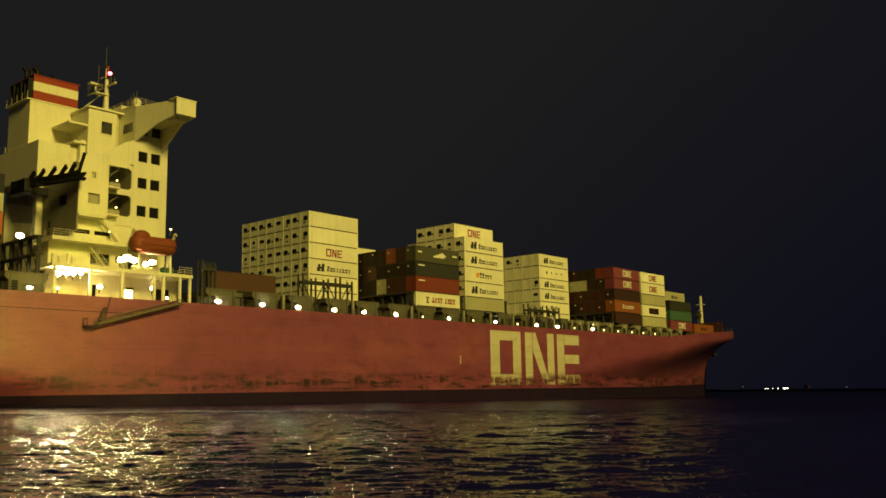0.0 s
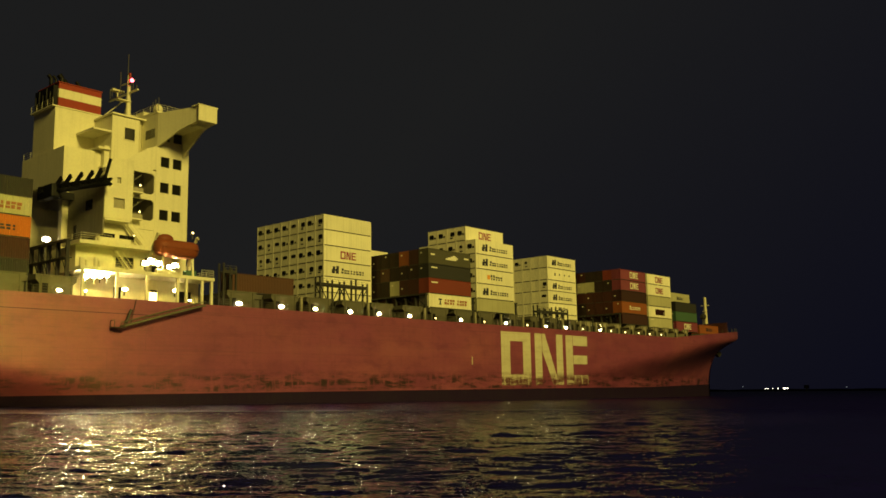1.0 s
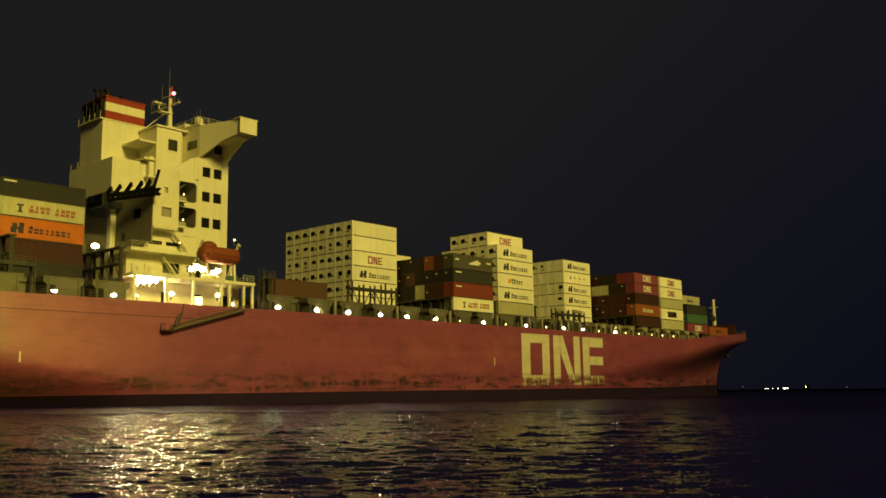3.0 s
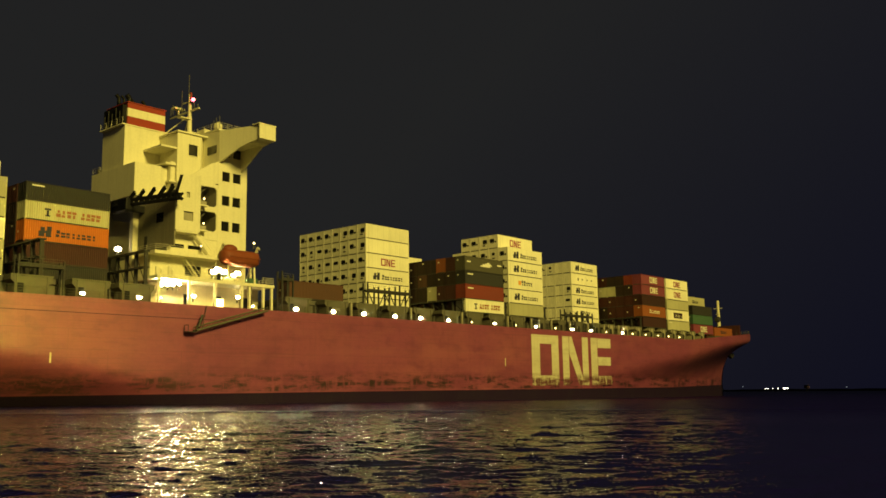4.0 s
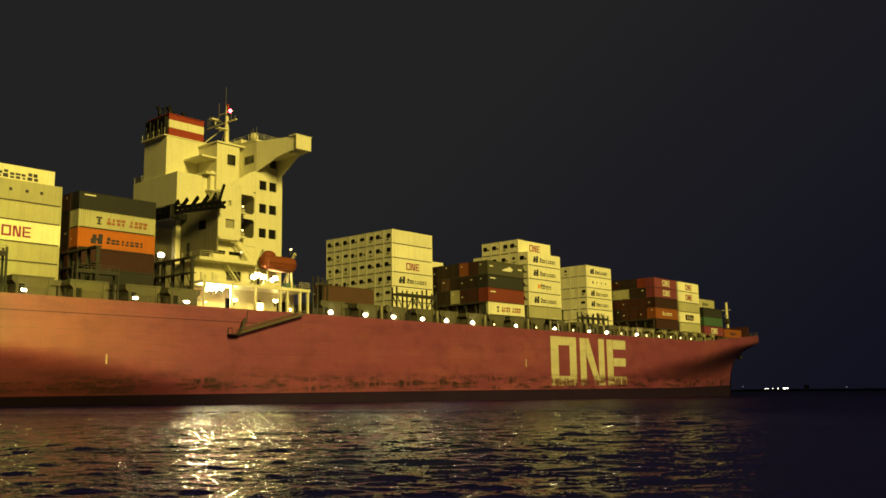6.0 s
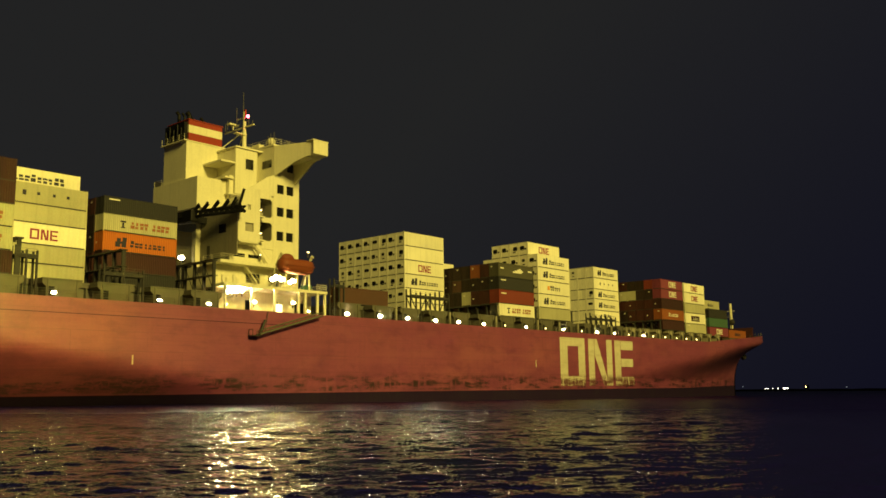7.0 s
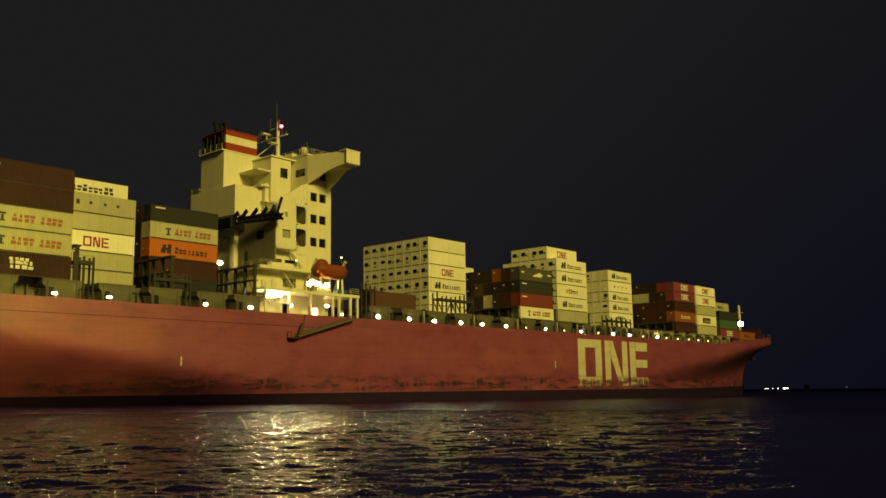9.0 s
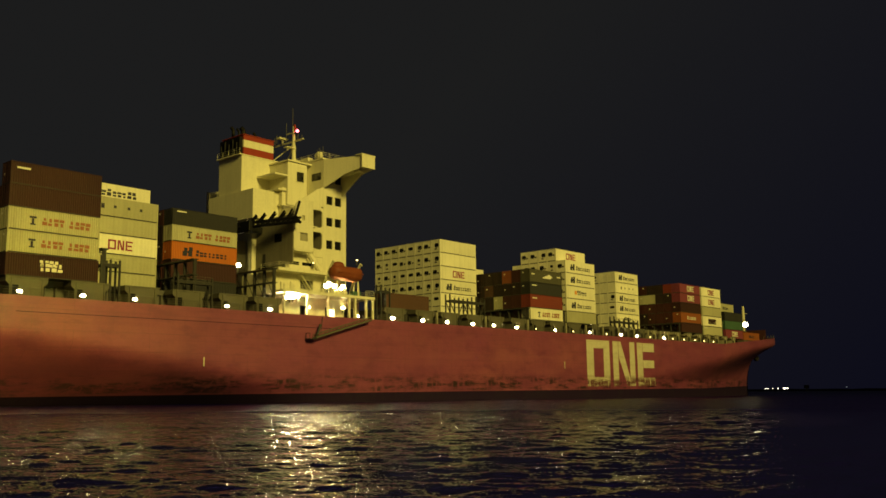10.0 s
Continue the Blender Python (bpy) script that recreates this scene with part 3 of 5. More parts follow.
def container(x, y, z, h, material, reefer=False, mark="", group="containers on deck"):
    """x, y: the aft end and the starboard wall; z: the base."""
    m = container_meshes(h)
    word = COLOUR_WORD[material.name]
    what = "smooth refrigerated container with machinery end" if reefer else "corrugated steel shipping container"
    label = word + " " + what + {"emblem": ", dark emblem and word", "block": ", purple-red block marking", "red_word": ", dull red word",
                                 "block_pale": ", pale block marking", "": ""}.get(mark, ", painted marking")
    ob = aboard(thing("shipping_container", x + CL / 2, y + CW / 2, z, label, "shipping container", group))
    child("shell", m["reefer" if reefer else "dry"], material, ob)
    child("frame", m["frame"], material, ob)
    # dark rail: grime, and the shadow line between tiers painted in
    child("base_sill", m["sill"], DARK, ob, "grimy base rail, darkened for the shade between tiers")
    if reefer:
        unit = child("machinery_panel", m["unit"], material, ob)
        g = crand.choice((0, 0, 1, 2, 3, 4, 0))
        child("fan_grille", m["grille%d" % g], BLACK, unit, "black fan opening")
        if g != 4:
            child("control_box", m["panel0" if g in (0, 3) else "panel1"], BLACK, unit, "dark control box")
    else:
        child("door", m["door-1"], material, ob)
        child("door", m["door1"], material, ob)
        if crand.random() < 0.55:
            child("label_plate", m["label%d" % crand.randrange(3)], MARK_PALE, ob, "small pale door label")
    if (mark, h) not in MARKS:
        MARKS[mark, h] = [(mat, mesh_of(boxes(*[(a, b, -CW / 2 - 0.012, -CW / 2 + 0.02, c, d) for a, b, c, d in piece]), "painted_marking"))
                          for mat, rects in marks(mark, h) for piece in clusters(rects)]
    for mat, me in MARKS[mark, h]:
        child("painted_marking", me, mat, ob)
    return ob


BASE = 16.9
ROW = 2.5


def stack(x, y, tiers, base=BASE, group="containers on deck"):
    """A stack from the hatch cover up; tiers: (height, colour, reefer, marking)."""
    z = base
    for h, mat, reefer, mark in tiers:
        container(x, y, z, h, mat, reefer, mark, group)
        z += h + 0.02
    return z


W = (HC, WHITEC, True, "")
# paints of the inboard stacks, darkened to stand for their shade
DARKS = (SHADE_BROWNC, SHADE_REDC, SHADE_BROWNC, SHADE_REDC, SHADE_BROWNC, BROWNC, SHADE_REDC)


def dark_stack(x, y, hs, seed, base=BASE, group="containers on deck", special=()):
    r = random.Random(seed)
    tiers = [(h, r.choice(DARKS), False, "") for h in hs]
    for i, mat in special:
        tiers[i] = (tiers[i][0], mat, False, "")
    stack(x, y, tiers, base, group)


def build_containers():
    # aft bays, from astern forward
    g = "containers aft of the deckhouse"
    stack(-69.4, 0.55, [(HC, BROWNC, False, "pale_block"), (HC, CREAMC, False, "red_word"), (HC, CREAMC, False, "red_word"), (HC, BROWNC, False, ""), (HC, BROWNC, False, "pale_small")], group=g)
    for k in (1, 2, 3):
        dark_stack(-69.4, 0.55 + ROW * k, [HC] * 4, 40 + k, group=g)
    stack(-55.3, 9.5, [(HC, CREAMC, True, ""), (STD, CREAMC, True, ""), (HC, WHITEC, True, "block"), (STD, CREAMC, True, ""), (HC, CREAMC, True, "dots")], group=g)
    stack(-55.3, 12.0, [(HC, CREAMC, True, ""), (STD, CREAMC, True, ""), W, (STD, CREAMC, True, ""), (HC, CREAMC, True, ""), (STD, WHITEC, True, "word_dark")], group=g)
    for k in (2, 3):
        stack(-55.3, 9.5 + ROW * k, [W] * 5, group=g)
    stack(-40.5, 9.7, [(HC, GREYC, False, ""), (HC, BROWNC, False, ""), (HC, ORANGEC, False, "emblem"), (STD, CREAMC, False, "red_word"), (STD, GREYC, False, "pale_corner")], group=g)
    for k in (1, 2, 3, 4):
        dark_stack(-40.6, 9.7 + ROW * k, [HC, HC, HC, STD, STD], 50 + k, group=g)
    # single container just ahead of the deckhouse
    container(-1.0, 2.9, 17.0, HC, RUSTC, False, "", "containers ahead of the deckhouse")
    # white refrigerated block
    g = "white refrigerated containers"
    side = ["", "", "emblem", "block", "", ""]
    for k in range(8):
        stack(28.0, 14.75 + 2.472 * k, [(HC, WHITEC, True, side[i] if k == 0 else "") for i in range(6)], 17.05, g)
    # dark block
    g = "mixed dark containers"
    stack(41.0, 0.6, [(STD, WHITEC, False, "red_word"), (HC, REDC, False, "pale_small"), (STD, GREYC, False, "pale_small"), (HC, OLIVEC, False, "pale_arrow")], group=g)
    for k in range(1, 11):
        special = {2: ((3, DULL_ORANGEC),), 7: ((1, RUSTC),), 3: ((1, CREAMC),), 4: ((2, RUSTC),)}.get(k, ())
        dark_stack(41.0, 0.6 + ROW * k, (STD, HC, STD, HC), 60 + k, group=g, special=special)
    for k in (9, 10):
        container(41.0, 0.6 + ROW * k, BASE + 2 * STD + 2 * HC + 0.05, HC, WHITEC, True, "", g)
    # tall white block
    g = "white containers amidships"
    stack(54.9, 0.6, [(STD, CREAMC, True, ""), (HC, WHITEC, True, "emblem"), (HC, WHITEC, True, "tan_word"), (HC, WHITEC, True, "emblem"), (HC, WHITEC, True, "emblem")], group=g)
    for k in range(1, 6):
        t = [(STD, CREAMC, True, ""), W, W, W, W]
        if k <= 4:
            t.append((HC, WHITEC, True, "block" if k == 1 else ""))
        stack(54.9, 0.6 + ROW * k, t, group=g)
    # white block further forward and inboard
    g = "white containers forward"
    for k in range(5):
        t = [(STD, WHITEC, True, ""), (STD, WHITEC, True, "dark_small"), (HC, WHITEC, True, "emblem"), (STD, WHITEC, True, "emblem"), (HC, WHITEC, True, "dots"), (HC, WHITEC, True, "emblem")]
        t = [(h, m, i == 5 if k in (2, 3) else i in (2, 3) and k == 0, mark if k == 0 else "") for i, (h, m, _, mark) in enumerate(t)]
        stack(96.8, 12.6 + ROW * k, t, group=g)
    # red block
    g = "red containers forward"
    stack(110.3, 0.7, [(STD, BROWNC, False, ""), (HC, DULL_ORANGEC, False, "pale_word"), (STD, BROWNC, False, ""), (STD, PINKC, False, "block_pale"), (STD, PINKC, False, "block_pale")], 16.95, g)
    for k in range(1, 8):
        dark_stack(110.3, 0.7 + ROW * k, (STD, HC, STD, STD, STD), 80 + k, 16.95, g, special=((3, CREAMC),) if k in (3, 4) else ((4, REDC),) if k == 1 else ())
    # white stack beside it
    g = "pale containers forward"
    stack(123.4, 0.7, [(STD, CREAMC, False, "pale_corner"), (HC, WHITEC, False, "dark_patch"), (STD, CREAMC, False, ""), (HC, WHITEC, False, "block"), (STD, WHITEC, False, "block")], 16.6, g)
    for k in (1, 2, 3):
        dark_stack(123.4, 0.7 + ROW * k, (STD, HC, STD, HC), 90 + k, 16.6, g)
    # foremost bays
    g = "foremost containers"
    stack(138.1, 0.8, [(STD, PINKC, False, "block_pale"), (STD, GREENC, False, ""), (STD, GREYC, False, "")], 16.3, g)
    for k in (1, 2, 3, 4):
        dark_stack(138.1, 0.8 + ROW * k, (STD, STD, STD), 100 + k, 16.3, g)
    stack(152.0, 9.4, [(HC, BROWNC, False, ""), (HC, GREYC, False, ""), (HC, BROWNC, False, ""), (HC, CREAMC, False, "dark_small")], 16.6, g)
    stack(152.0, 11.9, [(HC, BROWNC, False, ""), (HC, GREYC, False, ""), (HC, BROWNC, False, ""), (HC, CREAMC, False, "")], 16.6, g)
    container(158.6, 4.2, 16.5, STD, DULL_ORANGEC, False, "dark_small", g)
    container(171.2, 10.6, 15.5, STD, BROWNC, False, "pale_word", g)


build_containers()


# ---- superstructure ----
def wall_y(x0, x1, z0, z1, y, thick, holes):
    """A wall in the x-z plane from y to y + thick, with rectangular holes (x0, x1, z0, z1) going through."""
    bm = bmesh.new()
    xs = sorted({x0, x1, *[h[0] for h in holes], *[h[1] for h in holes]})
    zs = sorted({z0, z1, *[h[2] for h in holes], *[h[3] for h in holes]})
    for a, b in zip(xs, xs[1:]):
        for c, d in zip(zs, zs[1:]):
            mx, mz = (a + b) / 2, (c + d) / 2
            if not any(h[0] < mx < h[1] and h[2] < mz < h[3] for h in holes):
                box(bm, a, b, y, y + thick, c, d)
    bmesh.ops.remove_doubles(bm, verts=bm.verts[:], dist=0.0005)
    return bm


def window(parent, x0, x1, z0, z1, y):
    bm = boxes((x0, x1, y + 0.16, y + 0.19, z0, z1))
    w = part("window", bm, GLASS, parent, "dark square window")
    t = 0.09
    bm = boxes((x0, x1, y - 0.03, y + 0.15, z1 - t, z1 - 0.004), (x0, x1, y - 0.03, y + 0.15, z0 + 0.004, z0 + t),
               (x0 + 0.004, x0 + t, y - 0.03, y + 0.15, z0 + t, z1 - t), (x1 - t, x1 - 0.004, y - 0.03, y + 0.15, z0 + t, z1 - t))
    part("window_frame", bm, SHIP_WHITE, w)


def rail(parent, pts, height=1.05, step=1.6, mat=None, name="guard_rail"):
    """Posts and three wires along a line of points."""
    bm = bmesh.new()
    for p, q in zip(pts, pts[1:]):
        p, q = Vector(p), Vector(q)
        n = max(1, int((q - p).length / step))
        for i in range(n + 1):
            a = p.lerp(q, i / n)
            rod(bm, a, a + Vector((0, 0, height)), 0.028, 5)
        for k in (0.35, 0.68, 1.0):
            rod(bm, p + Vector((0, 0, height * k)), q + Vector((0, 0, height * k)), 0.022, 5)
    return part(name, bm, mat or SHIP_WHITE, parent)


def build_house():
    Y = 8.5
    PORT = BEAM - Y
    wx = ((-10.0, -8.35), (-7.95, -6.25))
    wz = ((39.6, 41.35), (35.55, 37.3), (31.6, 33.35), (27.45, 29.2))
    holes = [(a, b, c, d) for a, b in wx for c, d in wz]
    house = part("deckhouse", wall_y(-10.6, -5.35, 14.3, 35.0, Y, 0.3, [h for h in holes if h[3] < 35]), SHIP_WHITE, ship, "cream-painted steel deckhouse side")
    part("lower_side", wall_y(-16.4, -10.63, 14.3, 25.75, Y, 0.3, []), SHIP_WHITE, house)
    part("upper_side", wall_y(-10.4, -5.35, 35.0, 43.6, Y, 0.3, [h for h in holes if h[3] > 35]), SHIP_WHITE, house)
    for h in holes:
        window(house, *h, Y)
    bm = bmesh.new()
    prism(bm, [(-11.3, 35.0), (-10.4, 35.0), (-10.4, 38.8), (-11.3, 38.4)], "y", Y + 0.01, Y + 0.3)
    part("side_gusset", bm, SHIP_WHITE, house)
    # stair block standing out to starboard, with a sloping top and open landings beside it
    bm = wall_y(-21.1, -16.9, 25.8, 31.8, 3.9, 0.25, [(-19.75, -18.1, 27.35, 28.75), (-19.35, -18.75, 30.85, 31.7)])
    block = part("stair_block", bm, SHIP_WHITE, house)
    bm = bmesh.new()
    prism(bm, [(-21.1, 31.8), (-16.9, 31.8), (-16.9, 34.45), (-20.0, 34.3), (-20.9, 32.6)], "y", 3.9, 4.15)
    part("block_top", bm, SHIP_WHITE, block)
    part("port_glass", boxes((-19.75, -18.1, 4.2, 4.25, 27.35, 28.75)), DULL_CREAM, block, "port with a drawn cream blind")
    part("port_blind", boxes((-19.35, -18.75, 4.2, 4.25, 30.85, 31.7)), CREAMC, block, "cream blind behind a small port")
    # aft wall under the crane: its shade is painted in
    part("block_aft", boxes((-21.1, -20.9, 4.15, 14.0, 23.5, 31.8)), SHADED_CREAM, block)
    part("block_fore", boxes((-17.1, -16.9, 4.15, 12.0, 25.8, 34.2)), SHIP_WHITE, block)
    part("block_roof", boxes((-20.9, -17.1, 4.15, 14.0, 31.6, 31.8)), SHIP_WHITE, block)
    part("block_floor", boxes((-20.9, -17.1, 3.95, 14.0, 25.55, 25.79)), SHIP_WHITE, block)
    # back and side of the open recess, painted dark in place of shade
    part("recess_back", boxes((-16.9, -10.6, 12.0, 12.2, 23.5, 35.0)), SHADED_CREAM, block)
    part("recess_side", boxes((-10.82, -10.64, 8.85, 12.0, 25.8, 35.2)), SHADED_CREAM, block)
    for y0, z0 in ((7.1, 27.4), (10.9, 22.2)):
        part("aft_window", boxes((-21.13, -21.102, y0, y0 + 1.9, z0, z0 + 1.4)), GLASS, block, "dark window")
    part("aft_door", boxes((-21.13, -21.102, 11.4, 12.2, 23.6, 25.7)), DARK, block)
    landings = ((27.2, 30.3), (31.15, 34.3))
    bm = wall_y(-16.88, -10.62, 25.8, 34.8, Y, 0.25, [(-15.9, -10.86, a, b) for a, b in landings])
    prism(bm, [(-16.88, 34.8), (-11.12, 34.8), (-11.12, 38.4), (-11.9, 38.2)], "y", Y, Y + 0.25)
    part("landing_side", bm, SHIP_WHITE, block)
    for a, b in landings:
        # landing floor takes the same shade-darkened cream
        land = part("landing", boxes((-16.85, -10.85, 8.8, 11.95, a - 0.35, a - 0.1)), SHADED_CREAM, block, "open stair landing")
        for x0, x1, z0, z1 in ((-11.26, -10.86, b - 0.35, b), (-11.26, -10.86, a, a + 0.35)):
            bm = bmesh.new()
            prism(bm, [(x1, z0), (x1, z1), (x0, z1 if z1 == b else z0)], "y", Y + 0.01, Y + 0.24)
            part("corner_web", bm, SHIP_WHITE, land)
        part("ledge", boxes((-16.85, -13.2, 7.3, 8.49, a - 0.35, a - 0.15)), SHIP_WHITE, land, "small projecting ledge")
        part("deck_locker", boxes((-13.9, -12.1, 9.4, 10.2, a - 0.1, a + 0.95)), DULL_CREAM, land)
        bm = bmesh.new()
        ball(bm, (-12.9, 8.9, a + 1.2), 0.13)
        part("bulkhead_lamp", bm, LAMP_SMALL, land, "small glowing lamp")
        bm = bmesh.new()
        for dy in (0, 0.8):
            rod(bm, (-16.2, 9.2 + dy, a - 0.1), (-12.4, 9.2 + dy, a + 3.0), 0.09, 6)
            rod(bm, (-16.2, 9.2 + dy, a + 0.85), (-12.4, 9.2 + dy, a + 3.9), 0.05, 6)
        for i in range(1, 13):
            f = i / 13
            box(bm, -16.2 + 3.8 * f - 0.14, -16.2 + 3.8 * f + 0.14, 9.2, 10.0, a - 0.1 + 3.1 * f - 0.02, a - 0.1 + 3.1 * f + 0.02)
        part("stair", bm, SHIP_GREY, land)
    # other walls and roof of the block
    part("house_front", boxes((-5.35, -5.1, Y, PORT, 14.3, 43.6)), SHIP_WHITE, house)
    part("house_port", boxes((-17.0, -5.0, PORT - 0.3, PORT, 14.3, 41.0)), SHIP_WHITE, house)
    part("house_aft", boxes((-13.75, -13.55, 14.1, PORT - 0.3, 14.3, 35.0)), SHIP_WHITE, house)
    part("house_roof", boxes((-17.15, -9.3, 12.21, PORT, 35.0, 35.25)), SHIP_WHITE, house)
    part("house_return", boxes((-20.9, -13.76, 13.8, 14.0, 14.3, 31.55)), SHIP_WHITE, house)
    # bridge: aft wall that runs out into the wing, with windows
    def aft_x(y):
        return -8.97 - 1.63 * min(1, y / 8.5)
    bm = bmesh.new()
    cols = ((0.0, 41.25, 43.45), (2.0, 40.95, 43.5), (4.1, 40.45, 43.6), (6.0, 39.6, 43.7), (8.5, 38.55, 43.8), (11.0, 37.9, 43.9), (13.6, 37.0, 44.0), (17.2, 35.25, 44.0))
    rows = [[bm.verts.new((aft_x(y) + d, y, z)) for d, z in ((0, lo), (0, hi), (0.25, hi), (0.25, lo))] for y, lo, hi in cols]
    for p, q in zip(rows, rows[1:]):
        for k in range(4):
            bm.faces.new((p[k], q[k], q[(k + 1) % 4], p[(k + 1) % 4]))
    bm.faces.new(rows[0])
    bm.faces.new(rows[-1][::-1])
    bridge = part("bridge", bm, SHIP_WHITE, ship, "cream bridge wall running out into the open wing")
    bm = bmesh.new()
    prism(bm, [(0.0, 43.45), (0.0, 41.3), (3.0, 40.9), (8.4, 37.6), (8.4, 43.7)], "x", -6.35, -6.1)
    part("wing_front", bm, SHIP_WHITE, bridge)
    bm = bmesh.new()
    prism(bm, [(0.0, 41.3), (0.0, 41.55), (8.4, 41.4), (8.4, 41.1)], "x", -9.0, -6.35)
    part("wing_deck", bm, SHIP_WHITE, bridge)
    bm = bmesh.new()
    prism(bm, [(0.9, 41.3), (3.2, 41.3), (2.6, 40.9), (1.6, 40.9)], "x", -8.6, -6.4)
    part("wing_bracket", bm, SHIP_WHITE, bridge)
    part("wing_end", boxes((-9.25, -6.1, -0.14, 0.0, 41.25, 43.55)), SHIP_WHITE, bridge)
    part("wing_lid", boxes((-9.4, -5.95, -0.2, 1.6, 43.55, 43.68)), SHIP_WHITE, bridge)
    # stair tower beside the wing, with a window to starboard and a door aft
    tower = part("stair_tower", boxes((-16.0, -11.6, 12.0, 17.2, 35.25, 43.2)), SHIP_WHITE, bridge)
    bm = bmesh.new()
    prism(bm, [(-11.6, 12.0), (-10.7, 12.9), (-10.7, 17.0), (-11.6, 17.0)], "z", 35.25, 43.2)
    part("tower_corner", bm, SHIP_WHITE, tower)
    part("tower_window", boxes((-14.0, -12.35, 11.97, 11.998, 39.8, 41.6)), GLASS, tower, "dark window")
    t = 0.12
    part("window_frame", boxes((-14.0 - t, -14.0, 11.9, 11.998, 39.7, 41.7), (-12.35, -12.35 + t, 11.9, 11.998, 39.7, 41.7),
                               (-14.0, -12.35, 11.9, 11.998, 41.6, 41.7), (-14.0, -12.35, 11.9, 11.998, 39.7, 39.8)), SHIP_WHITE, tower)
    part("wing_window", boxes((-10.64, -10.6, 9.2, 11.7, 40.25, 41.6)), GLASS, bridge, "dark window in the bridge wall")
    part("wheelhouse", boxes((-9.0, -3.6, 8.9, 35.2, 41.0, 44.0)), SHIP_WHITE, bridge)
    part("wheelhouse_roof", boxes((-10.5, -3.2, 8.9, 35.1, 44.05, 44.35)), SHIP_WHITE, bridge)
    part("tower_aft_wall", boxes((-11.2, -9.3, 17.3, 30.0, 35.25, 43.6)), SHIP_WHITE, bridge)
    part("tower_roof", boxes((-16.2, -10.5, 11.7, 17.25, 43.25, 43.5)), SHIP_WHITE, bridge)
    for z, x, y0, y1 in ((40.4, -18.9, 12.0, 17.2), (37.75, -17.9, 12.2, 17.2)):
        part("platform", boxes((x, -16.05, y0, y1, z, z + 0.3)), SHIP_WHITE, bridge, "projecting steel platform")
    rail(bridge, [(-10.4, 17.0, 44.45), (-10.4, 9.1, 44.45), (-3.4, 9.1, 44.45)], 1.0)
    # port bridge wing, for the roofline beyond
    bm = bmesh.new()
    prism(bm, [(BEAM, 43.45), (BEAM, 41.3), (BEAM - 8.4, 38.0), (BEAM - 8.4, 44.1)], "x", -9.25, -6.1)
    part("port_wing", bm, SHIP_WHITE, bridge)
    return house, bridge


house, bridge = build_house()


def build_mast():
    bm = bmesh.new()
    rod(bm, (-11, 16.5, 44.4), (-11, 16.5, 51.6), 0.42, 12, 0.26)
    mast = part("radar_mast", bm, SHIP_WHITE, ship, "yellow-lit signal mast on the bridge roof")
    bm = bmesh.new()
    rod(bm, (-11, 16.9, 51.5), (-11, 16.9, 55.2), 0.05, 6)
    rod(bm, (-11.6, 18.0, 47.0), (-11.6, 18.0, 52.4), 0.05, 6)
    part("whip_aerial", bm, SHIP_GREY, mast)
    part("yard", boxes((-11.15, -10.85, 13.8, 22.4, 48.6, 48.8), (-11.1, -10.9, 15.0, 18.6, 50.4, 50.55), (-13.0, -10.8, 16.0, 17.0, 47.2, 47.35)), SHIP_WHITE, mast)
    part("radar_scanner", boxes((-12.2, -10.2, 19.2, 20.1, 49.6, 49.9), (-11.3, -11.1, 19.5, 19.8, 48.8, 49.6)), SHIP_WHITE, mast)
    for y, z in ((20.6, 50.6), (21.6, 50.9), (22.2, 50.5), (14.2, 49.5), (15.3, 50.0)):
        bm = bmesh.new()
        rod(bm, (-11, y, 48.8), (-11, y, z), 0.07, 6)
        part("aerial_stub", bm, SHIP_GREY, mast)
    part("lamp_board", boxes((-11.2, -10.9, 16.1, 16.5, 50.4, 51.9)), BAND_RED, mast, "red lamp board")
    bm = bmesh.new()
    ball(bm, (-11.2, 15.3, 50.45), 0.30)
    part("red_lamp", bm, LAMP_RED, mast, "glowing red navigation lamp")
    part("lamp_bracket", boxes((-11.2, -11.0, 15.3, 16.3, 50.1, 50.2)), SHIP_GREY, mast)
    bm = bmesh.new()
    for a, b in (((-11, 16.2, 45), (-8, 12.6, 44.5)), ((-11, 16.8, 48), (-14.5, 20, 44.0)), ((-11, 16.8, 47.6), (-9.5, 21, 44.6))):
        rod(bm, a, b, 0.09, 6)
    part("mast_stay", bm, SHIP_WHITE, mast)
    bm = bmesh.new()
    ball(bm, (-8.4, 12.2, 45.7), 0.75)
    rod(bm, (-8.4, 12.2, 44.4), (-8.4, 12.2, 45.3), 0.3, 10)
    part("satellite_dome", bm, SHIP_WHITE, bridge, "cream satellite dome", True)
    part("roof_locker", boxes((-10.0, -8.8, 13.6, 15.6, 44.45, 45.3)), SHIP_WHITE, bridge)
    part("roof_locker", boxes((-9.9, -9.0, 17.6, 18.8, 44.45, 45.7)), SHIP_WHITE, bridge)
    bm = bmesh.new()
    for y in (9.4, 10.3, 11.0):
        rod(bm, (-10.0, y, 44.4), (-10.0, y, 46.2 + (y % 1)), 0.05, 6)
    part("roof_aerial", bm, SHIP_GREY, bridge)


build_mast()


